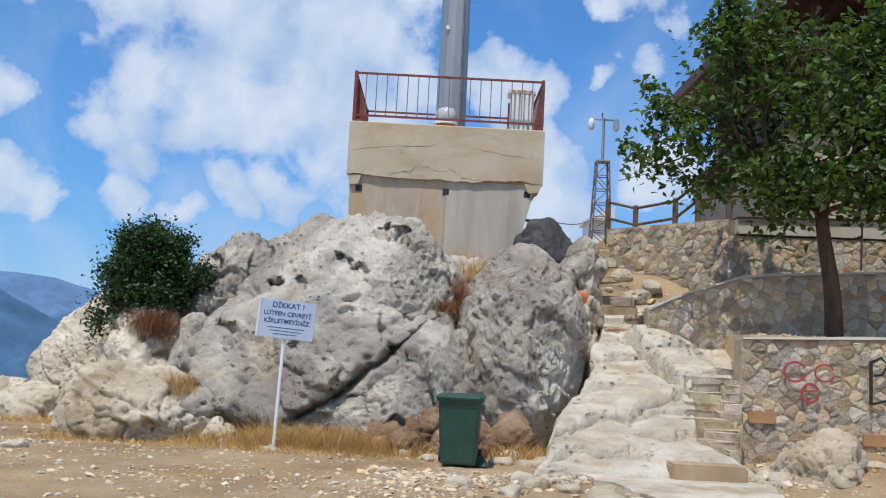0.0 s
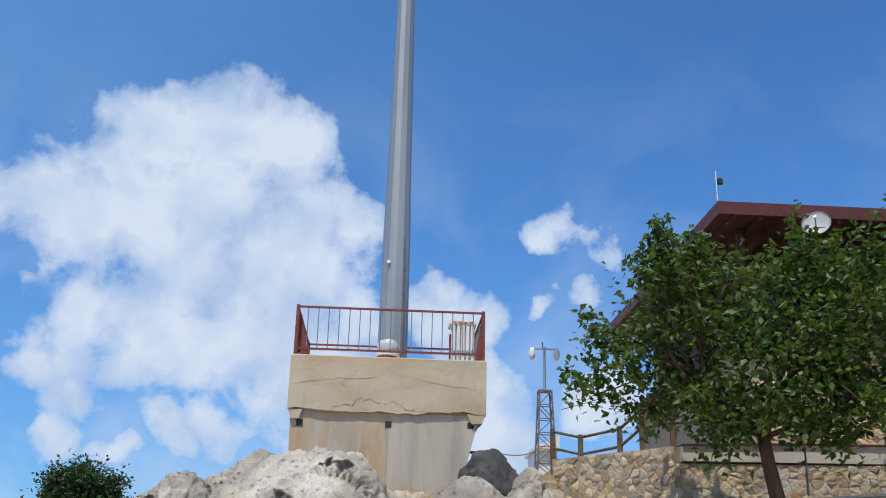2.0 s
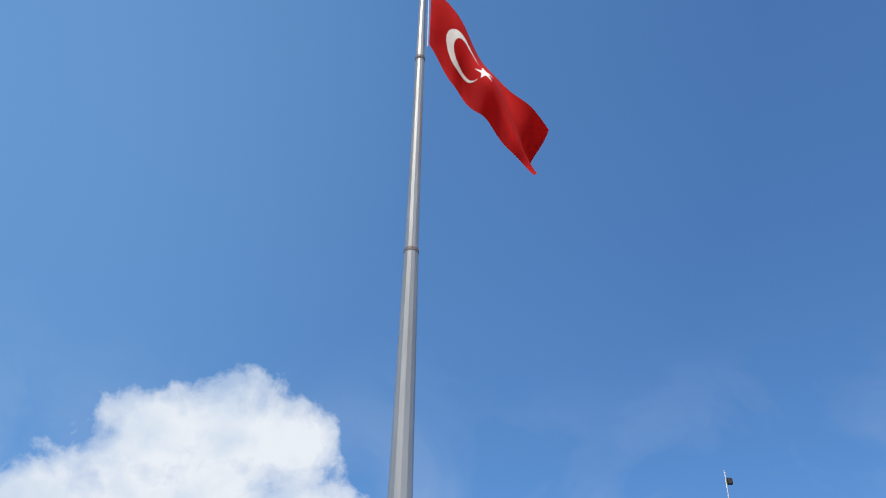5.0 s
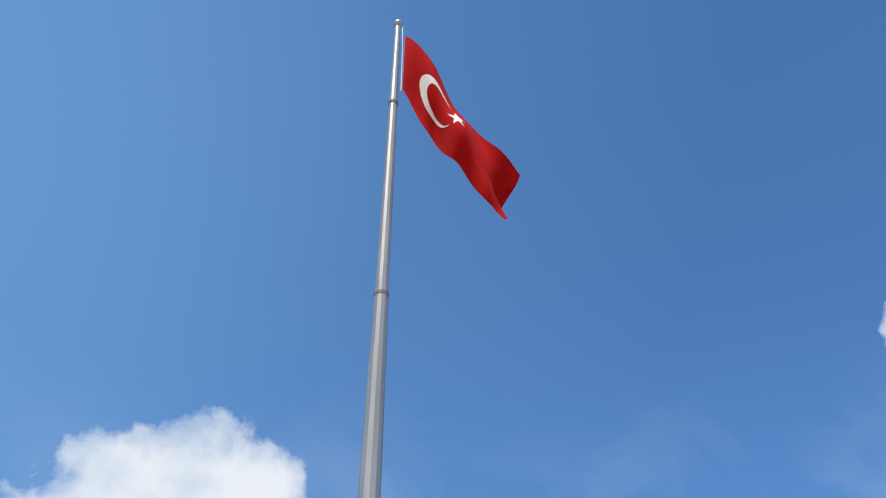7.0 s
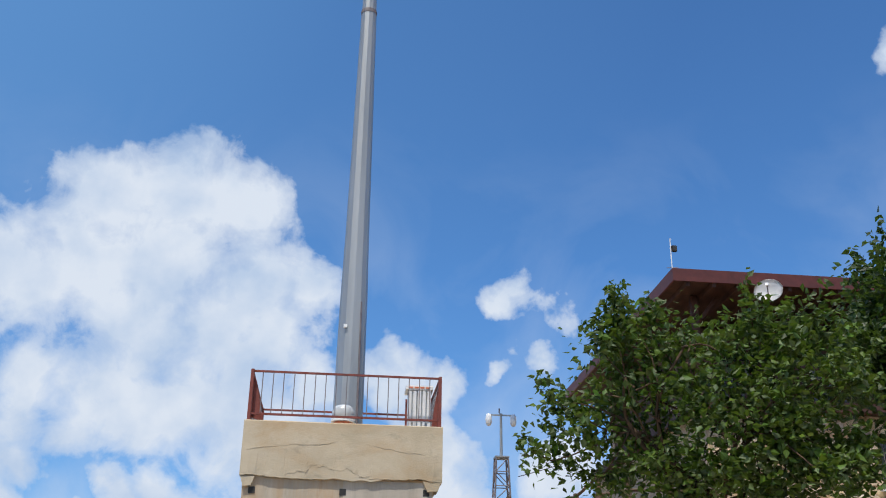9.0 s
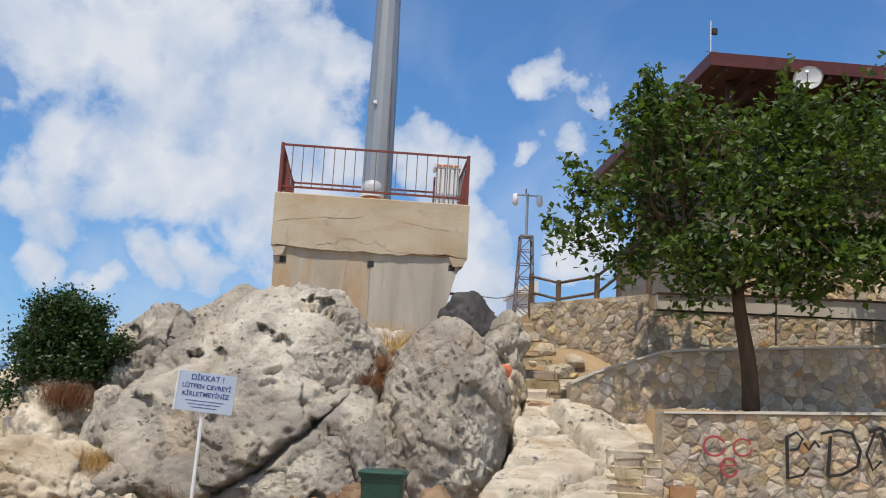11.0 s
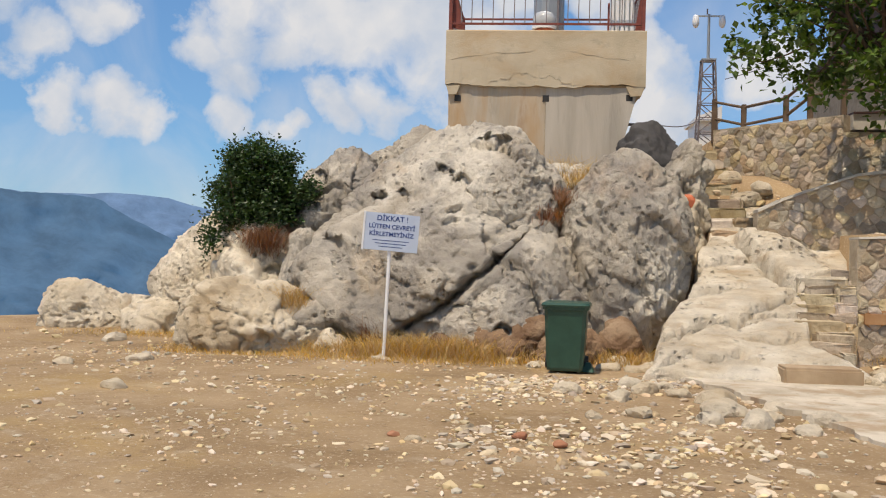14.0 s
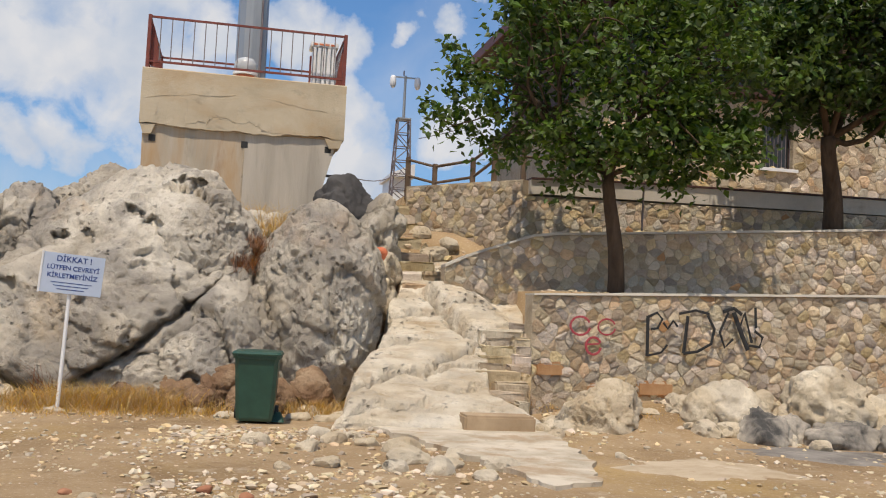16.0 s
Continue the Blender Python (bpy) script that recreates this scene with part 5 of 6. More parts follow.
tree((6.58, 16.2, 2.0), (6.37, 16.2, 4.2), (6.2, 16.2, 5.5), (2.6, 1.2, 1.75), 165, 50, 0.155, 5, M_LEAF, "broad green leafy tree growing on the wall terrace", 0.125, 80, 0.30,
     shear=-0.35, lobes=((3.95, 17.0, 4.8, 0.35, 3), (3.9, 17.0, 5.75, 0.35, 3), (4.5, 16.9, 4.4, 0.3, 2), (8.5, 15.6, 4.9, 0.5, 6), (7.0, 15.9, 7.1, 0.5, 6), (8.0, 15.7, 6.9, 0.5, 6), (5.4, 16.4, 7.3, 0.45, 5), (8.9, 15.6, 6.1, 0.5, 6), (4.6, 16.1, 7.0, 0.4, 8), (5.6, 16.2, 4.4, 0.4, 7), (7.4, 16.2, 4.35, 0.4, 7)))
tree((11.8, 17.75, 3.6), (11.55, 17.6, 5.5), (12.3, 17.5, 7.5), (3.0, 1.9, 2.35), 320, 80, 0.165, 15, M_LEAF_DARK, "tall dark green leafy tree before the stone house", 0.17, 60, 0.32)

rng_b = np.random.default_rng(77)
bush = empty("bush", (-5.1, 17.9, 1.7), "dense dark green bush growing out of the limestone", "bush")
bm = bmesh.new()
tips = []
for k in range(125):
    d = rng_b.normal(size=3)
    d /= np.linalg.norm(d)
    d[2] = d[2] if d[2] > -0.6 else -d[2]
    tips.append(np.array((-5.12, 18.0, 2.72)) + d * np.array((0.94, 0.72, 0.74)) * (1 + 0.34 * float(vnoise(np.array([d * 2.0]), 4)[0])) * rng_b.uniform(0.3, 1.0))
for t in tips:
    grow(bm, (-5.05, 17.95, 1.8), tuple(t), 0.03, 0.006, rng_b, 0.1, 4)
put("stem", bm, M_BARK, bush)
pts = [t + rng_b.normal(size=(190, 3)) * 0.115 for t in tips] + [np.array((-5.82, 17.3, 1.75)) + rng_b.normal(size=(420, 3)) * np.array((0.10, 0.1, 0.16)), np.array((-4.88, 17.6, 2.25)) + rng_b.normal(size=(2400, 3)) * np.array((0.26, 0.2, 0.17)), np.array((-5.45, 17.6, 2.2)) + rng_b.normal(size=(2000, 3)) * np.array((0.25, 0.2, 0.2))]
under(link("leaves", leaf_mesh("leaves", np.concatenate(pts), 0.075, rng_b, 0.0), M_BUSH), bush)


# ---- dry grass ----
def grass(name, spots, mat, seed, label):
    """spots: x, y, z, spread x, spread y, blades, height"""
    rng = np.random.default_rng(seed)
    V, F, k = [], [], 0
    for x, y, z, sx_, sy_, n, h in spots:
        n = int(n * 1.8)
        p = np.stack([rng.normal(x, sx_, n), rng.normal(y, sy_, n), z - np.abs(rng.normal(0, 0.35 * h, n)) * (z > 0.5)], 1)
        lean = rng.normal(size=(n, 2)) * 0.75
        hh = h * rng.uniform(0.2, 0.95, n)
        a = rng.uniform(0, math.pi, n)
        w = np.stack([np.cos(a), np.sin(a), np.zeros(n)], 1) * 0.0045
        mid = p + np.stack([lean[:, 0] * hh * 0.4, lean[:, 1] * hh * 0.4, hh * 0.6], 1)
        tip = p + np.stack([lean[:, 0] * hh, lean[:, 1] * hh, hh], 1)
        V.append(np.stack([p - w, p + w, mid + w * 0.7, mid - w * 0.7, tip], 1).reshape(-1, 3))
        b = k + np.arange(n)[:, None] * 5
        F.append(np.concatenate([b + np.array((0, 1, 2)), b + np.array((0, 2, 3)), b + np.array((3, 2, 4))], 0))
        k += n * 5
    ob = link(name, np_mesh(name, np.concatenate(V), np.concatenate(F), False), mat)
    return tagged(ob, label, "grass", kind="stuff")


grass("dry_grass", [(-1.6, 14.85, 0, 0.5, 0.18, 1900, 0.46), (-2.6, 14.9, 0, 0.5, 0.2, 1000, 0.30), (-0.9, 14.75, 0, 0.4, 0.15, 900, 0.30), (-3.0, 14.6, 0, 0.6, 0.25, 700, 0.12), (-1.8, 14.4, 0, 0.8, 0.25, 900, 0.09),
                    (1.35, 15.0, 0, 0.3, 0.2, 600, 0.3), (-3.9, 15.75, 0.72, 0.16, 0.16, 1300, 0.42), (-4.0, 15.8, 0.55, 0.15, 0.2, 300, 0.25), (-6.6, 17.0, 0, 1.0, 0.3, 700, 0.14), (-5.3, 14.9, 0, 0.2, 0.25, 300, 0.16), (-4.6, 14.5, 0, 0.7, 0.2, 500, 0.08),
                    (0.55, 19.0, 3.05, 0.28, 0.25, 700, 0.6), (0.75, 18.3, 3.0, 0.2, 0.2, 300, 0.4), (5.9, 14.4, 0.2, 0.5, 0.4, 500, 0.12), (-0.2, 14.6, 0, 0.5, 0.12, 300, 0.14)], M_GRASS, 31, "tufts of dry yellow grass at the rock foot")
grass("russet_plants", [(0.42, 16.9, 2.55, 0.14, 0.2, 500, 0.32), (0.2, 16.5, 2.25, 0.12, 0.15, 300, 0.25), (-4.83, 17.2, 1.75, 0.17, 0.12, 900, 0.36), (-2.45, 15.3, 0.1, 0.1, 0.05, 60, 0.7)], M_REDGRASS, 32, "russet dried plants in the rock clefts")


# ---- gravel and loose stones ----
def pebbles(name, spots, mat, seed, label):
    """spots: x0, x1, y0, y1, how many, size from, to"""
    rng = np.random.default_rng(seed)
    D, F0 = ico(1)
    V, F, k = [], [], 0
    for x0, x1, y0, y1, n, s0, s1 in spots:
        x, y = rng.uniform(x0, x1, n), rng.uniform(y0, y1, n)
        keep = vnoise(np.stack([x * 0.8, y * 0.8, np.zeros(n)], 1), 3) > rng.uniform(-1.0, 0.5, n)
        x, y = x[keep], y[keep]
        z = ground_z(x, y)
        for px_, py_, pz_ in zip(x, y, z):
            s = s0 + (s1 - s0) * rng.random() ** 3
            d = D * (1 + 0.28 * rng.normal(size=(len(D), 1))) * np.array((rng.uniform(0.8, 1.5), rng.uniform(0.7, 1.2), rng.uniform(0.4, 0.75))) * s
            a = rng.uniform(0, 6.28)
            c_, s_ = math.cos(a), math.sin(a)
            d = np.stack([d[:, 0] * c_ - d[:, 1] * s_, d[:, 0] * s_ + d[:, 1] * c_, d[:, 2]], 1)
            V.append(d + np.array((px_, py_, pz_ + s * 0.15)))
            F.append(F0 + k)
            k += len(D)
    ob = link(name, np_mesh(name, np.concatenate(V), np.concatenate(F), False), mat)
    return tagged(ob, label, "gravel", kind="stuff")


pebbles("gravel", [(-5.5, 5.0, 5.0, 9.0, 2600, 0.008, 0.035), (-8.0, 3.0, 9.0, 14.6, 2600, 0.012, 0.05), (-0.8, 3.2, 6.5, 13.2, 2600, 0.015, 0.065), (-3.5, 0.5, 8.0, 12.5, 900, 0.015, 0.045), (4.4, 9.0, 8.0, 13.5, 700, 0.012, 0.05), (-9.0, -4.0, 14.0, 18.0, 350, 0.02, 0.08), (0.8, 5.2, 12.9, 13.6, 160, 0.03, 0.08), (5.0, 9.0, 14.3, 15.4, 200, 0.03, 0.09), (3.4, 5.4, 17.6, 19.6, 260, 0.03, 0.12), (5.2, 9.0, 15.85, 16.9, 160, 0.02, 0.06)],
        M_PEBBLE, 41, "scattered pale limestone gravel on bare earth")

rs = np.random.default_rng(52)
LOOSE = [(3.9, 19.3, 0.3), (4.2, 18.9, 0.32), (4.4, 18.4, 0.28), (3.75, 19.9, 0.3), (4.6, 18.0, 0.25), (4.1, 18.3, 0.3), (4.0, 17.7, 0.22), (4.4, 17.6, 0.2), (4.3, 19.6, 0.3), (4.65, 18.7, 0.28), (6.75, 13.0, 0.24), (7.2, 13.0, 0.28), (7.75, 12.6, 0.24), (8.5, 13.1, 0.28), (8.0, 12.2, 0.2), (9.0, 12.9, 0.3), (4.75, 13.45, 0.24), (4.9, 13.9, 0.24),
         (6.6, 13.2, 0.14), (7.0, 12.9, 0.16), (7.6, 13.7, 0.2), (7.9, 13.4, 0.2), (8.3, 13.6, 0.24), (8.2, 12.5, 0.15), (8.9, 12.5, 0.2), (9.1, 13.6, 0.25), (6.3, 14.0, 0.15), (9.4, 12.8, 0.2), (4.9, 14.3, 0.2), (5.3, 14.5, 0.18), (5.9, 14.4, 0.16), (1.05, 10.2, 0.22), (0.95, 11.2, 0.2), (0.4, 11.6, 0.2), (1.3, 11.9, 0.22), (2.0, 10.6, 0.24), (2.35, 10.3, 0.2), (2.05, 11.3, 0.24), (1.7, 11.7, 0.18), (2.6, 11.0, 0.2), (2.2, 9.9, 0.22), (1.75, 10.0, 0.2), (1.6, 12.4, 0.15),
         (0.6, 9.9, 0.14), (2.9, 10.1, 0.2), (2.6, 9.5, 0.2), (1.2, 12.5, 0.17), (4.35, 13.2, 0.2), (4.55, 13.5, 0.18), (4.45, 12.9, 0.15), (4.7, 13.8, 0.2), (4.3, 13.6, 0.22), (-5.4, 13.2, 0.2), (-6.2, 12.6, 0.18), (-4.6, 10.6, 0.18),
         (-1.0, 8.4, 0.06), (-0.6, 9.0, 0.08), (0.0, 8.5, 0.06), (4.6, 11.0, 0.1), (-3.0, 8.6, 0.07), (0.1, 14.5, 0.16), (-0.35, 14.7, 0.22), (0.0, 14.25, 0.12), (1.1, 14.4, 0.16), (1.5, 14.2, 0.2), (1.75, 14.6, 0.2), (1.3, 14.9, 0.2), (-3.0, 14.9, 0.12), (-7.0, 16.0, 0.25)]
for k, (x, y, s) in enumerate(LOOSE):
    z = float(ground_z(np.array([x]), np.array([y]))[0])
    boulder("loose_stone", (x, y, z + s * 0.05), (s * rs.uniform(0.65, 1.1), s * rs.uniform(0.5, 0.85), s * rs.uniform(0.4, 0.65)), 400 + k, 3, M_PALE, "loose pale limestone chunk lying on the earth", "stone", "loose stones", turn=rs.uniform(0, 180), pits=0, cuts=11, rough=0.9, k=34, amp=0.3)
for k, (x, y, s) in enumerate([(-1.2, 8.55, 0.07), (-0.1, 8.7, 0.08), (0.25, 8.4, 0.07)]):
    boulder("brick_fragment", (x, y, 0.01), (s * 0.8, s * 0.6, s * 0.35), 460 + k, 3, M_BRICK, "broken red brick fragment lying on the earth", "brick", "brick fragments", pits=0, cuts=9, rough=0.3, k=30)

# ---- lattice mast with dome cameras ----
MX, MY = 4.62, 28.0
mast = empty("lattice_mast", (MX, MY, 4.0), "grey steel lattice mast carrying two white dome cameras", "mast")
for sx_, sy_ in ((-1, -1), (1, -1), (1, 1), (-1, 1)):
    put("leg", tube(bmesh.new(), [(MX + sx_ * 0.32, MY + sy_ * 0.32, 3.6), (MX + sx_ * 0.17, MY + sy_ * 0.17, 7.1)], 0.025, 6), M_BAR, mast)
for k in range(8):
    z0, z1 = 3.9 + 0.4 * k, 4.3 + 0.4 * k
    h0, h1 = 0.32 - 0.15 * (z0 - 3.6) / 3.5, 0.32 - 0.15 * (z1 - 3.6) / 3.5
    s = 1 if k % 2 else -1
    for y in (-1, 1):
        put("brace", tube(bmesh.new(), [(MX - s * h0, MY + y * h0, z0), (MX + s * h1, MY + y * h1, z1)], 0.015, 5), M_BAR, mast)
        put("brace", tube(bmesh.new(), [(MX + y * h0, MY - s * h0, z0), (MX + y * h1, MY + s * h1, z1)], 0.015, 5), M_BAR, mast)
        put("brace", tube(bmesh.new(), [(MX - h1, MY + y * h1, z1), (MX + h1, MY + y * h1, z1)], 0.015, 5), M_BAR, mast)
put("top_plate", boxed(MX - 0.2, MX + 0.2, MY - 0.2, MY + 0.2, 7.1, 7.14), M_STEEL, mast)
put("tube", tube(bmesh.new(), [(MX, MY, 7.1), (MX, MY, 8.4)], [0.045, 0.035], 8), M_STEEL, mast)
put("crossarm", boxed(MX - 0.36, MX + 0.36, MY - 0.02, MY + 0.02, 8.33, 8.37), M_STEEL, mast)
for s in (-1, 1):
    put("dome_camera", tube(bmesh.new(), [(MX + s * 0.36, MY, z) for z in (8.38, 8.33, 8.22, 8.12, 8.05, 8.02)], [0.05, 0.08, 0.095, 0.09, 0.06, 0.02], 14), M_WHITE, mast, "white dome camera", True)
put("antenna", tube(bmesh.new(), [(MX - 0.05, MY, 8.4), (MX - 0.05, MY, 8.55)], 0.02, 6), M_BAR, mast)

# ---- wooden fence, hut and aerials behind the wall ----
fence = empty("wooden_fence", (4.2, 21.0, 4.2), "weathered wooden post-and-rail fence on the upper terrace", "fence")
posts = [(3.75, 21.75, 0.75), (4.25, 21.15, 0.55), (4.9, 20.3, 0.62), (5.25, 19.85, 0.95), (5.75, 19.4, 1.0), (6.6, 19.35, 1.0), (7.5, 19.35, 1.0)]
for x, y, h in posts:
    put("post", boxed(x - 0.05, x + 0.05, y - 0.05, y + 0.05, 4.1, 4.3 + h, bevel=0.01), M_WOOD, fence)
for (xa, ya, ha), (xb, yb, hb) in zip(posts, posts[1:]):
    for d in (0.06, 0.42):
        put("rail", tube(bmesh.new(), [(xa, ya, 4.3 + ha - d), (xb, yb, 4.3 + hb - d)], 0.032, 6), M_WOOD, fence)
hut = empty("hut", (4.6, 33.0, 4.0), "small white hut with a low roof behind the mast", "hut")
put("wall", boxed(5.15, 5.75, 33.0, 35.0, 3.5, 6.1), M_WHITE, hut)
bm = bmesh.new()
prism(bm, [(5.05, 6.103), (5.9, 6.103), (5.9, 6.6), (5.05, 6.2)], 32.8, 35.2)
put("roof", bm, M_WHITE, hut, "pale sheet roof")


def dish(name, c, r, aim, label):
    root = empty(name, c, label, "satellite dish")
    bm = bmesh.new()
    rings = []
    for k in range(7):
        q = r * k / 6
        rings.append([bm.verts.new((q * math.cos(t), q * math.sin(t), 0.28 * q * q / r)) for t in np.linspace(0, 2 * math.pi, 25)[:-1]] if k else [bm.verts.new((0, 0, 0))])
    for j in range(24):
        bm.faces.new((rings[0][0], rings[1][j], rings[1][(j + 1) % 24]))
    for p, q in zip(rings[1:], rings[2:]):
        for j in range(24):
            bm.faces.new((p[j], q[j], q[(j + 1) % 24], p[(j + 1) % 24]))
    bmesh.ops.solidify(bm, geom=bm.faces[:], thickness=0.012)
    m = Vector(aim).to_track_quat("Z", "Y").to_matrix().to_4x4()
    bm.transform(m)
    part("reflector", bm, M_WHITE, root, "white reflector", True)
    bm = tube(bmesh.new(), [(0, -r, 0.25 * r), (0, -0.5 * r, 0.7 * r), (0, 0, 0.95 * r)], 0.014, 6)
    bm.transform(m)
    part("arm", bm, M_BAR, root)
    bm = tube(bmesh.new(), [(0, 0, 0.85 * r), (0, 0, 1.05 * r)], 0.04, 10)
    bm.transform(m)
    part("receiver", bm, M_WHITE, root)
    bm = tube(bmesh.new(), [(0, 0, 0), (0, 0, -0.35)], 0.025, 8)
    bm.transform(m)
    part("bracket", bm, M_BAR, root)
    return root


dish("satellite_dish", (10.72, 22.75, 10.55), 0.36, (-0.55, -1, 0.35), "white satellite dish hanging at the roof edge")
dish("satellite_dish", (2.62, 22.6, 4.45), 0.16, (0.6, -1, 0.5), "small white satellite dish behind the rocks")
aer = empty("roof_aerial", (8.45, 23.4, 11.2), "thin aerial with a small head on the roof corner", "aerial")
put("rod", tube(bmesh.new(), [(8.45, 23.4, 11.1), (8.45, 23.4, 12.2)], 0.014, 6), M_WHITE, aer)
put("head", boxed(8.47, 8.62, 23.36, 23.44, 11.82, 12.0, bevel=0.02), M_RUBBER, aer)
put("boom", tube(bmesh.new(), [(8.3, 23.4, 11.35), (8.62, 23.4, 11.37)], 0.01, 5), M_BAR, aer)
for k, (a, b, sag) in enumerate((((5.1, 28.0, 6.6), (9.3, 24.2, 8.3), 0.3), ((4.65, 28.0, 5.6), (2.7, 22.7, 4.6), 0.15))):
    bm = bmesh.new()
    tube(bm, [tuple(Vector(a).lerp(Vector(b), t) - Vector((0, 0, sag * math.sin(math.pi * t)))) for t in np.linspace(0, 1, 13)], 0.012, 5)
    tagged(part("overhead_cable", bm, M_BAR, None), "thin dark overhead cable", "cable", "overhead cables")

# ---- stone house ----
house = empty("stone_house", (16, 27, 4.18), "rubble stone house with a dark timber veranda and broad eaves", "house")
HX0, HX1, HY0, HY1 = 9.3, 25.0, 24.2, 35.0
WX0, WX1, WZ0, WZ1 = 13.85, 14.8, 5.95, 7.35
bm = bmesh.new()
for a in ((HX0, WX0, HY0, HY0 + 0.5, 3.6, 7.8), (WX1, HX1, HY0, HY0 + 0.5, 3.6, 7.8), (WX0, WX1, HY0, HY0 + 0.5, 3.6, WZ0), (WX0, WX1, HY0, HY0 + 0.5, WZ1, 7.8), (HX0, HX0 + 0.5, HY0 + 0.5, HY1, 3.6, 7.8), (HX1 - 0.5, HX1, HY0 + 0.5, HY1, 3.6, 7.8), (HX0 + 0.5, HX1 - 0.5, HY1 - 0.5, HY1, 3.6, 11.0)):
    box(bm, *a)
house_wall = put("wall", bm, M_MORTAR, house, "rubble stone ground floor")
put("floor_slab", boxed(HX0 - 0.3, HX1 + 0.3, HY0 - 0.3, HY1, 7.803, 8.05), M_EAVE, house, "dark timber veranda floor")
put("veranda_wall", boxed(HX0 + 0.6, HX1 - 0.5, HY0 + 2.4, HY0 + 2.7, 8.053, 10.85), M_INNER, house, "plaster wall with the veranda's shade in its colour")
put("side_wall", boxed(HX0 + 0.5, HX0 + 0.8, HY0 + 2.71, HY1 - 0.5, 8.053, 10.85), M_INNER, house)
for k in range(5):
    x = 10.6 + 2.8 * k
    w = put("window", boxed(x, x + 1.4, HY0 + 2.36, HY0 + 2.397, 8.7, 10.2), M_EAVE, house, "dark timber window frame")
    for j in range(2):
        bm = boxed(x + 0.07 + 0.66 * j, x + 0.67 + 0.66 * j, HY0 + 2.34, HY0 + 2.357, 8.77, 10.13)
        part("pane", bm, M_GLASS, w).matrix_parent_inverse = Matrix()
for k in range(7):
    x = HX0 - 0.1 + 2.55 * k
    put("veranda_post", boxed(x - 0.09, x + 0.09, HY0 - 0.22, HY0 - 0.04, 8.05, 10.85, bevel=0.012), M_EAVE, house)
    bm = bmesh.new()
    prism(bm, [(x + 0.09, 10.2), (x + 0.2, 10.2), (x + 0.75, 10.85), (x + 0.6, 10.85)], HY0 - 0.18, HY0 - 0.08)
    put("veranda_brace", bm, M_EAVE, house)
put("veranda_rail", boxed(HX0 - 0.1, HX1, HY0 - 0.18, HY0 - 0.08, 8.95, 9.05), M_EAVE, house)
for k in range(70):
    x = HX0 - 0.02 + 0.22 * k
    put("veranda_baluster", boxed(x - 0.02, x + 0.02, HY0 - 0.15, HY0 - 0.11, 8.05, 8.95), M_EAVE, house)
roof = put("roof", boxed(8.33, 26.0, 22.98, 36.0, 10.86, 11.12), M_EAVE, house, "flat-edged roof with dark boarded eaves")


def roof_part(name, bm, mat):
    ob = put(name, bm, mat, house)
    m = ob.matrix_world.copy()
    ob.parent = roof
    ob.matrix_parent_inverse = Matrix()
    return ob


roof_part("fascia", boxed(8.28, 26.05, 22.93, 22.977, 10.82, 11.16), M_FASCIA)
roof_part("fascia", boxed(8.28, 8.327, 22.98, 36.0, 10.82, 11.16), M_FASCIA)
for k in range(26):
    x = 8.7 + 0.68 * k
    roof_part("rafter", boxed(x - 0.05, x + 0.05, 23.0, 26.4, 10.72, 10.857), M_EAVE)
win = put("window", boxed(WX0 + 0.003, WX1 - 0.003, HY0 + 0.2, HY0 + 0.26, WZ0 + 0.003, WZ1 - 0.003), M_EAVE, house, "small barred window with a pale sill")
part("pane", boxed(WX0 + 0.06, WX1 - 0.06, HY0 + 0.17, HY0 + 0.197, WZ0 + 0.06, WZ1 - 0.06), M_GLASS, win)
part("sill", boxed(WX0 - 0.1, WX1 + 0.1, HY0 - 0.12, HY0 + 0.19, WZ0 - 0.09, WZ0 - 0.003), M_WHITE, win, "pale stone sill")
for k in range(8):
    x = WX0 + 0.06 + 0.118 * k
    part("bar", tube(bmesh.new(), [(x, HY0 + 0.08, WZ0), (x, HY0 + 0.08, WZ1)], 0.012, 6), M_BAR, win)
for ob in win.children:
    ob.matrix_parent_inverse = Matrix()
STONES.append((house_wall, HX1 - HX0, 4.1, (lambda s: 7.78), 0.36, 210, True))


# ---- spray paint on the lower wall ----
def sprayed(name, strokes, mat, label):
    root = empty(name, (7.9, 15.45, 1.2), label, "graffiti")
    for pts, r in strokes:
        bm = bmesh.new()
        tube(bm, [(x, 15.42, z) for x, z in pts], r, 6)
        for v in bm.verts:
            v.co.y = 15.425 + (v.co.y - 15.42) * 0.25
        put("stroke", bm, mat, root)
    return root


def ring(x, z, rx, rz, a0=0.4, a1=6.1):
    return [(x + rx * math.cos(t), z + rz * math.sin(t)) for t in np.linspace(a0, a1, 22)]


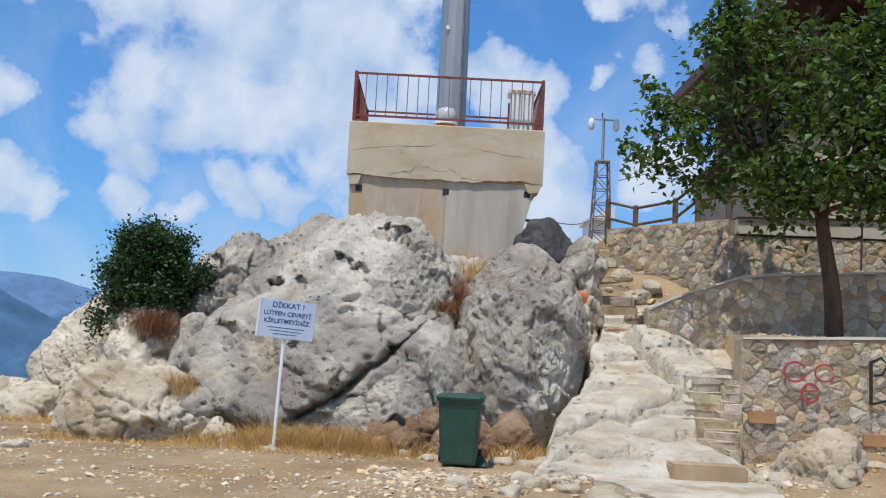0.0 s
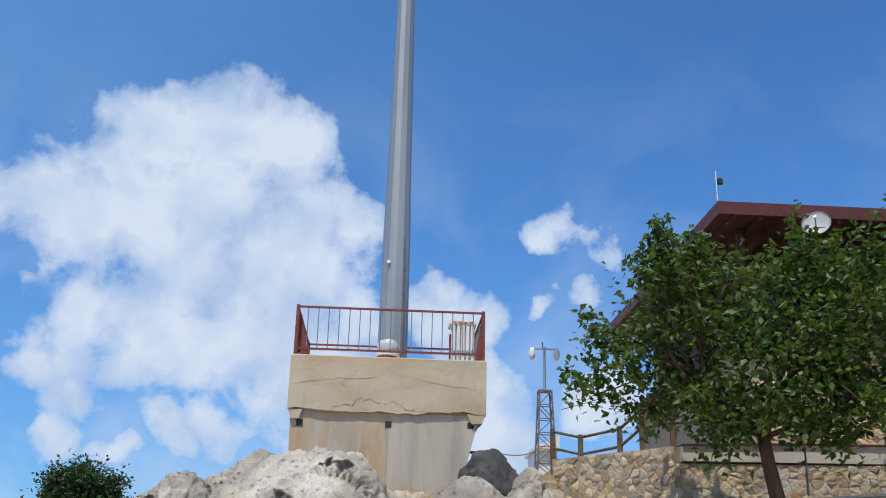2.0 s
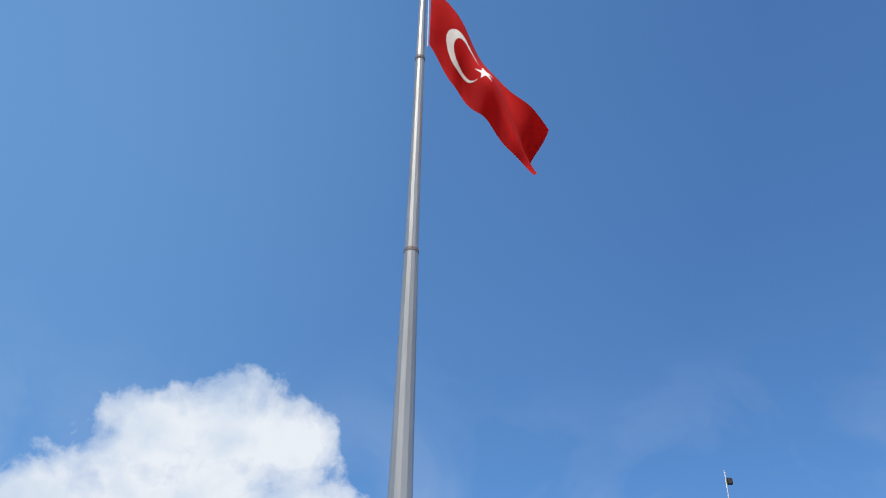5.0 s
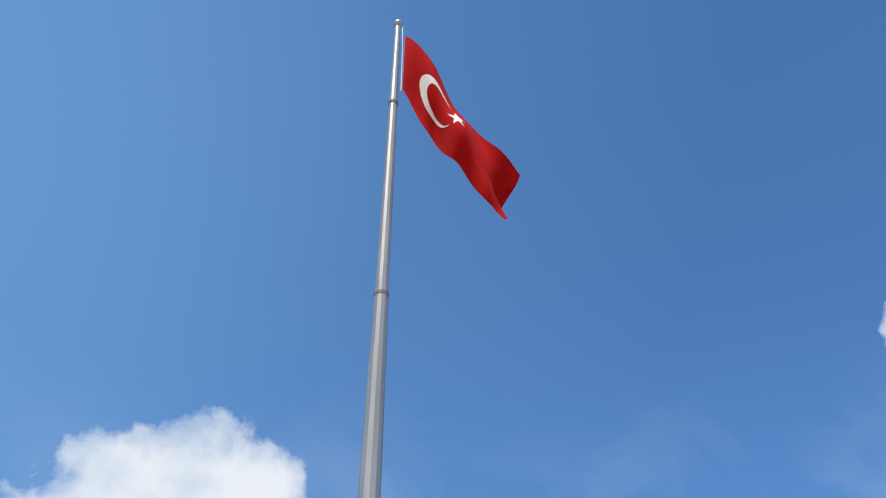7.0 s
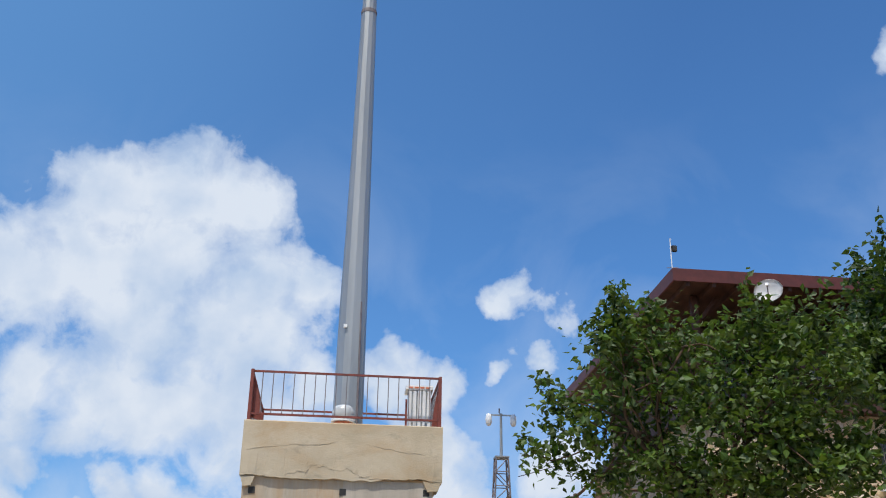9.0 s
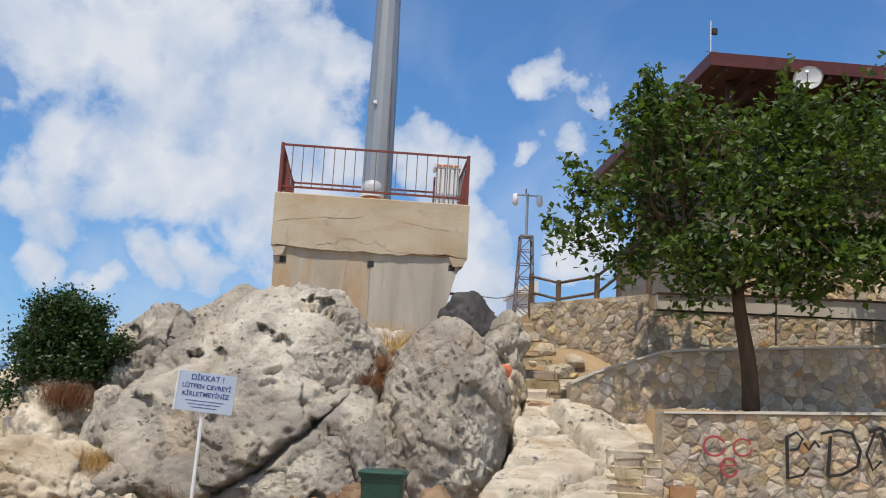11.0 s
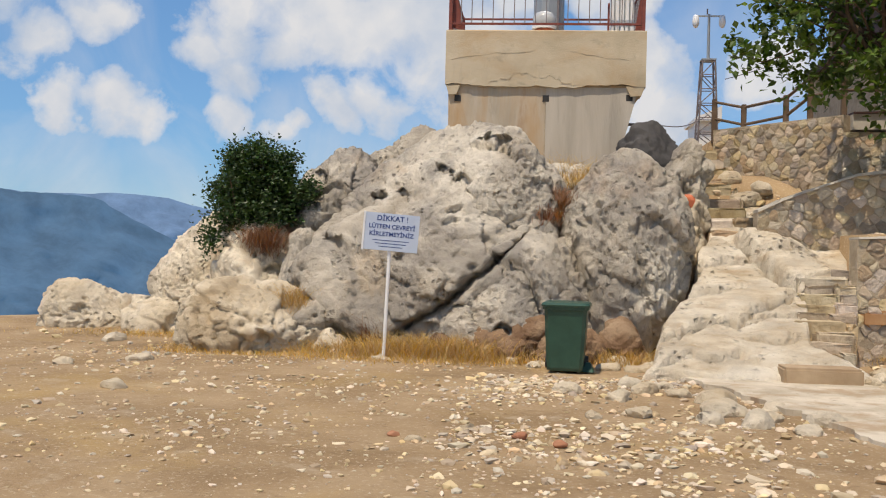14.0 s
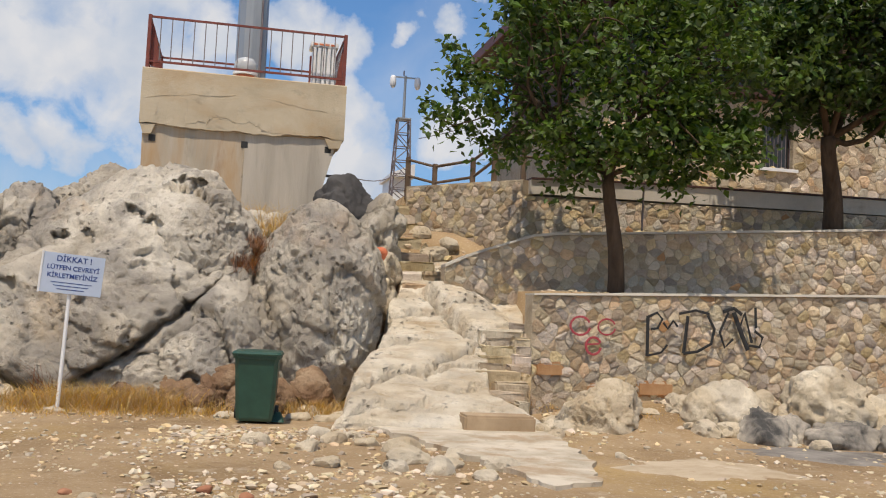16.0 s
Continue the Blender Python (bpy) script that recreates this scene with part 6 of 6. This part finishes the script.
# unreadable tag: bars and bows of its size
tag = [([(6.85, 1.05), (6.84, 1.72)], 0.03), ([(6.84, 1.70), (7.0, 1.78), (7.1, 1.68), (7.02, 1.52), (6.9, 1.5)], 0.025), ([(6.86, 1.06), (7.1, 1.12), (7.2, 1.25)], 0.022), ([(7.12, 1.62), (7.2, 1.52), (7.3, 1.66), (7.38, 1.56)], 0.025),
       ([(7.5, 1.12), (7.56, 1.75)], 0.03), ([(7.4, 1.78), (7.7, 1.85), (7.95, 1.8)], 0.025), ([(7.5, 1.12), (7.75, 1.16), (8.0, 1.3), (8.05, 1.55), (7.92, 1.78)], 0.028), ([(8.2, 1.85), (8.4, 1.92), (8.55, 1.82)], 0.035),
       ([(8.3, 1.85), (8.15, 1.5), (8.25, 1.25), (8.4, 1.4)], 0.025), ([(8.4, 1.85), (8.55, 1.5), (8.68, 1.22)], 0.045), ([(8.5, 1.55), (8.6, 1.85), (8.75, 1.35)], 0.03), ([(8.8, 1.95), (8.82, 1.6)], 0.025), ([(8.7, 1.3), (8.9, 1.28), (8.95, 1.45), (8.8, 1.55)], 0.028)]
sprayed("black_graffiti", tag, M_BLACK, "black sprayed scrawl on the rubble stone wall")
sprayed("red_graffiti", [(ring(5.66, 1.5, 0.17, 0.15), 0.02), (ring(6.12, 1.5, 0.15, 0.13), 0.016), (ring(5.9, 1.18, 0.13, 0.14), 0.022), ([(5.78, 1.2), (6.0, 1.22)], 0.016)], M_REDSPRAY, "red sprayed rings on the rubble stone wall")
mark = boulder("painted_mark", (2.55, 17.22, 2.56), (0.13, 0.06, 0.12), 5, 3, M_ORANGE, "orange paint mark on the tan rock", "paint mark", pits=0, rough=0.3)

rod = part("iron_rod", tube(bmesh.new(), [(7.42, 17.15, 3.3), (7.43, 17.15, 4.15)], 0.02, 6), M_BAR, None)
tagged(rod, "thin rusty iron rod standing on the terrace wall", "rod")
wall_low = bpy.data.objects["wall_lower"]
for x, z, w, h in ((0.32, 0.76, 0.26, 0.13), (2.2, 0.5, 0.34, 0.14), (3.6, 0.42, 0.4, 0.17), (1.3, 0.45, 0.3, 0.12)):
    ob = part("stone", boxed(-w, w, -0.06, 0.05, -h, h, bevel=0.05), M_OCHRE, wall_low, "large ochre stone")
    ob.location = (x, 0, z)
# ---- the stones of the walls ----
for ob, w, z0, top, size, seed, joined in STONES:
    rr = random.Random(seed)
    hi = max(top(s) for s in np.linspace(0, w, 30))
    laid = cells(w, hi - z0, size, rr, 0.0, lambda s: top(min(max(s, 0), w)) - z0)
    laid.sort(key=lambda q: q[0])
    joinV, joinF = [], []
    off = Vector((HX0, HY0, 0)) if joined else Vector((0, 0, 0))
    count = 0
    for cx, cz, poly in laid:
        if joined and WX0 - HX0 - 0.1 < cx < WX1 - HX0 + 0.1 and WZ0 - 0.12 < cz + z0 < WZ1 + 0.1:
            continue
        V, Fs = stone_faces(poly, cx, cz, rr, 0.004, rr.uniform(0.006, 0.034))
        if joined or count >= 300:
            b = len(joinV)
            joinV += [(x + off.x, -y + off.y, z + z0) for x, y, z in V]
            joinF += [tuple(b + i for i in f) for f in Fs]
            continue
        me = bpy.data.meshes.new("stone")
        me.from_pydata([(x - cx, -y, z - cz) for x, y, z in V], [], Fs)
        me.materials.append(M_OCHRE if rr.random() < 0.012 else M_STONE)
        s = new("stone", me)
        s.parent = ob
        s.location = (cx, 0, cz + z0)
        count += 1
    if joinV:
        me = bpy.data.meshes.new("masonry")
        me.from_pydata(joinV, [], joinF)
        s = link("masonry", me, M_STONE_I)
        if joined:
            under(s, house)
        else:
            s.parent = ob
        tagged(s, kind="stuff")
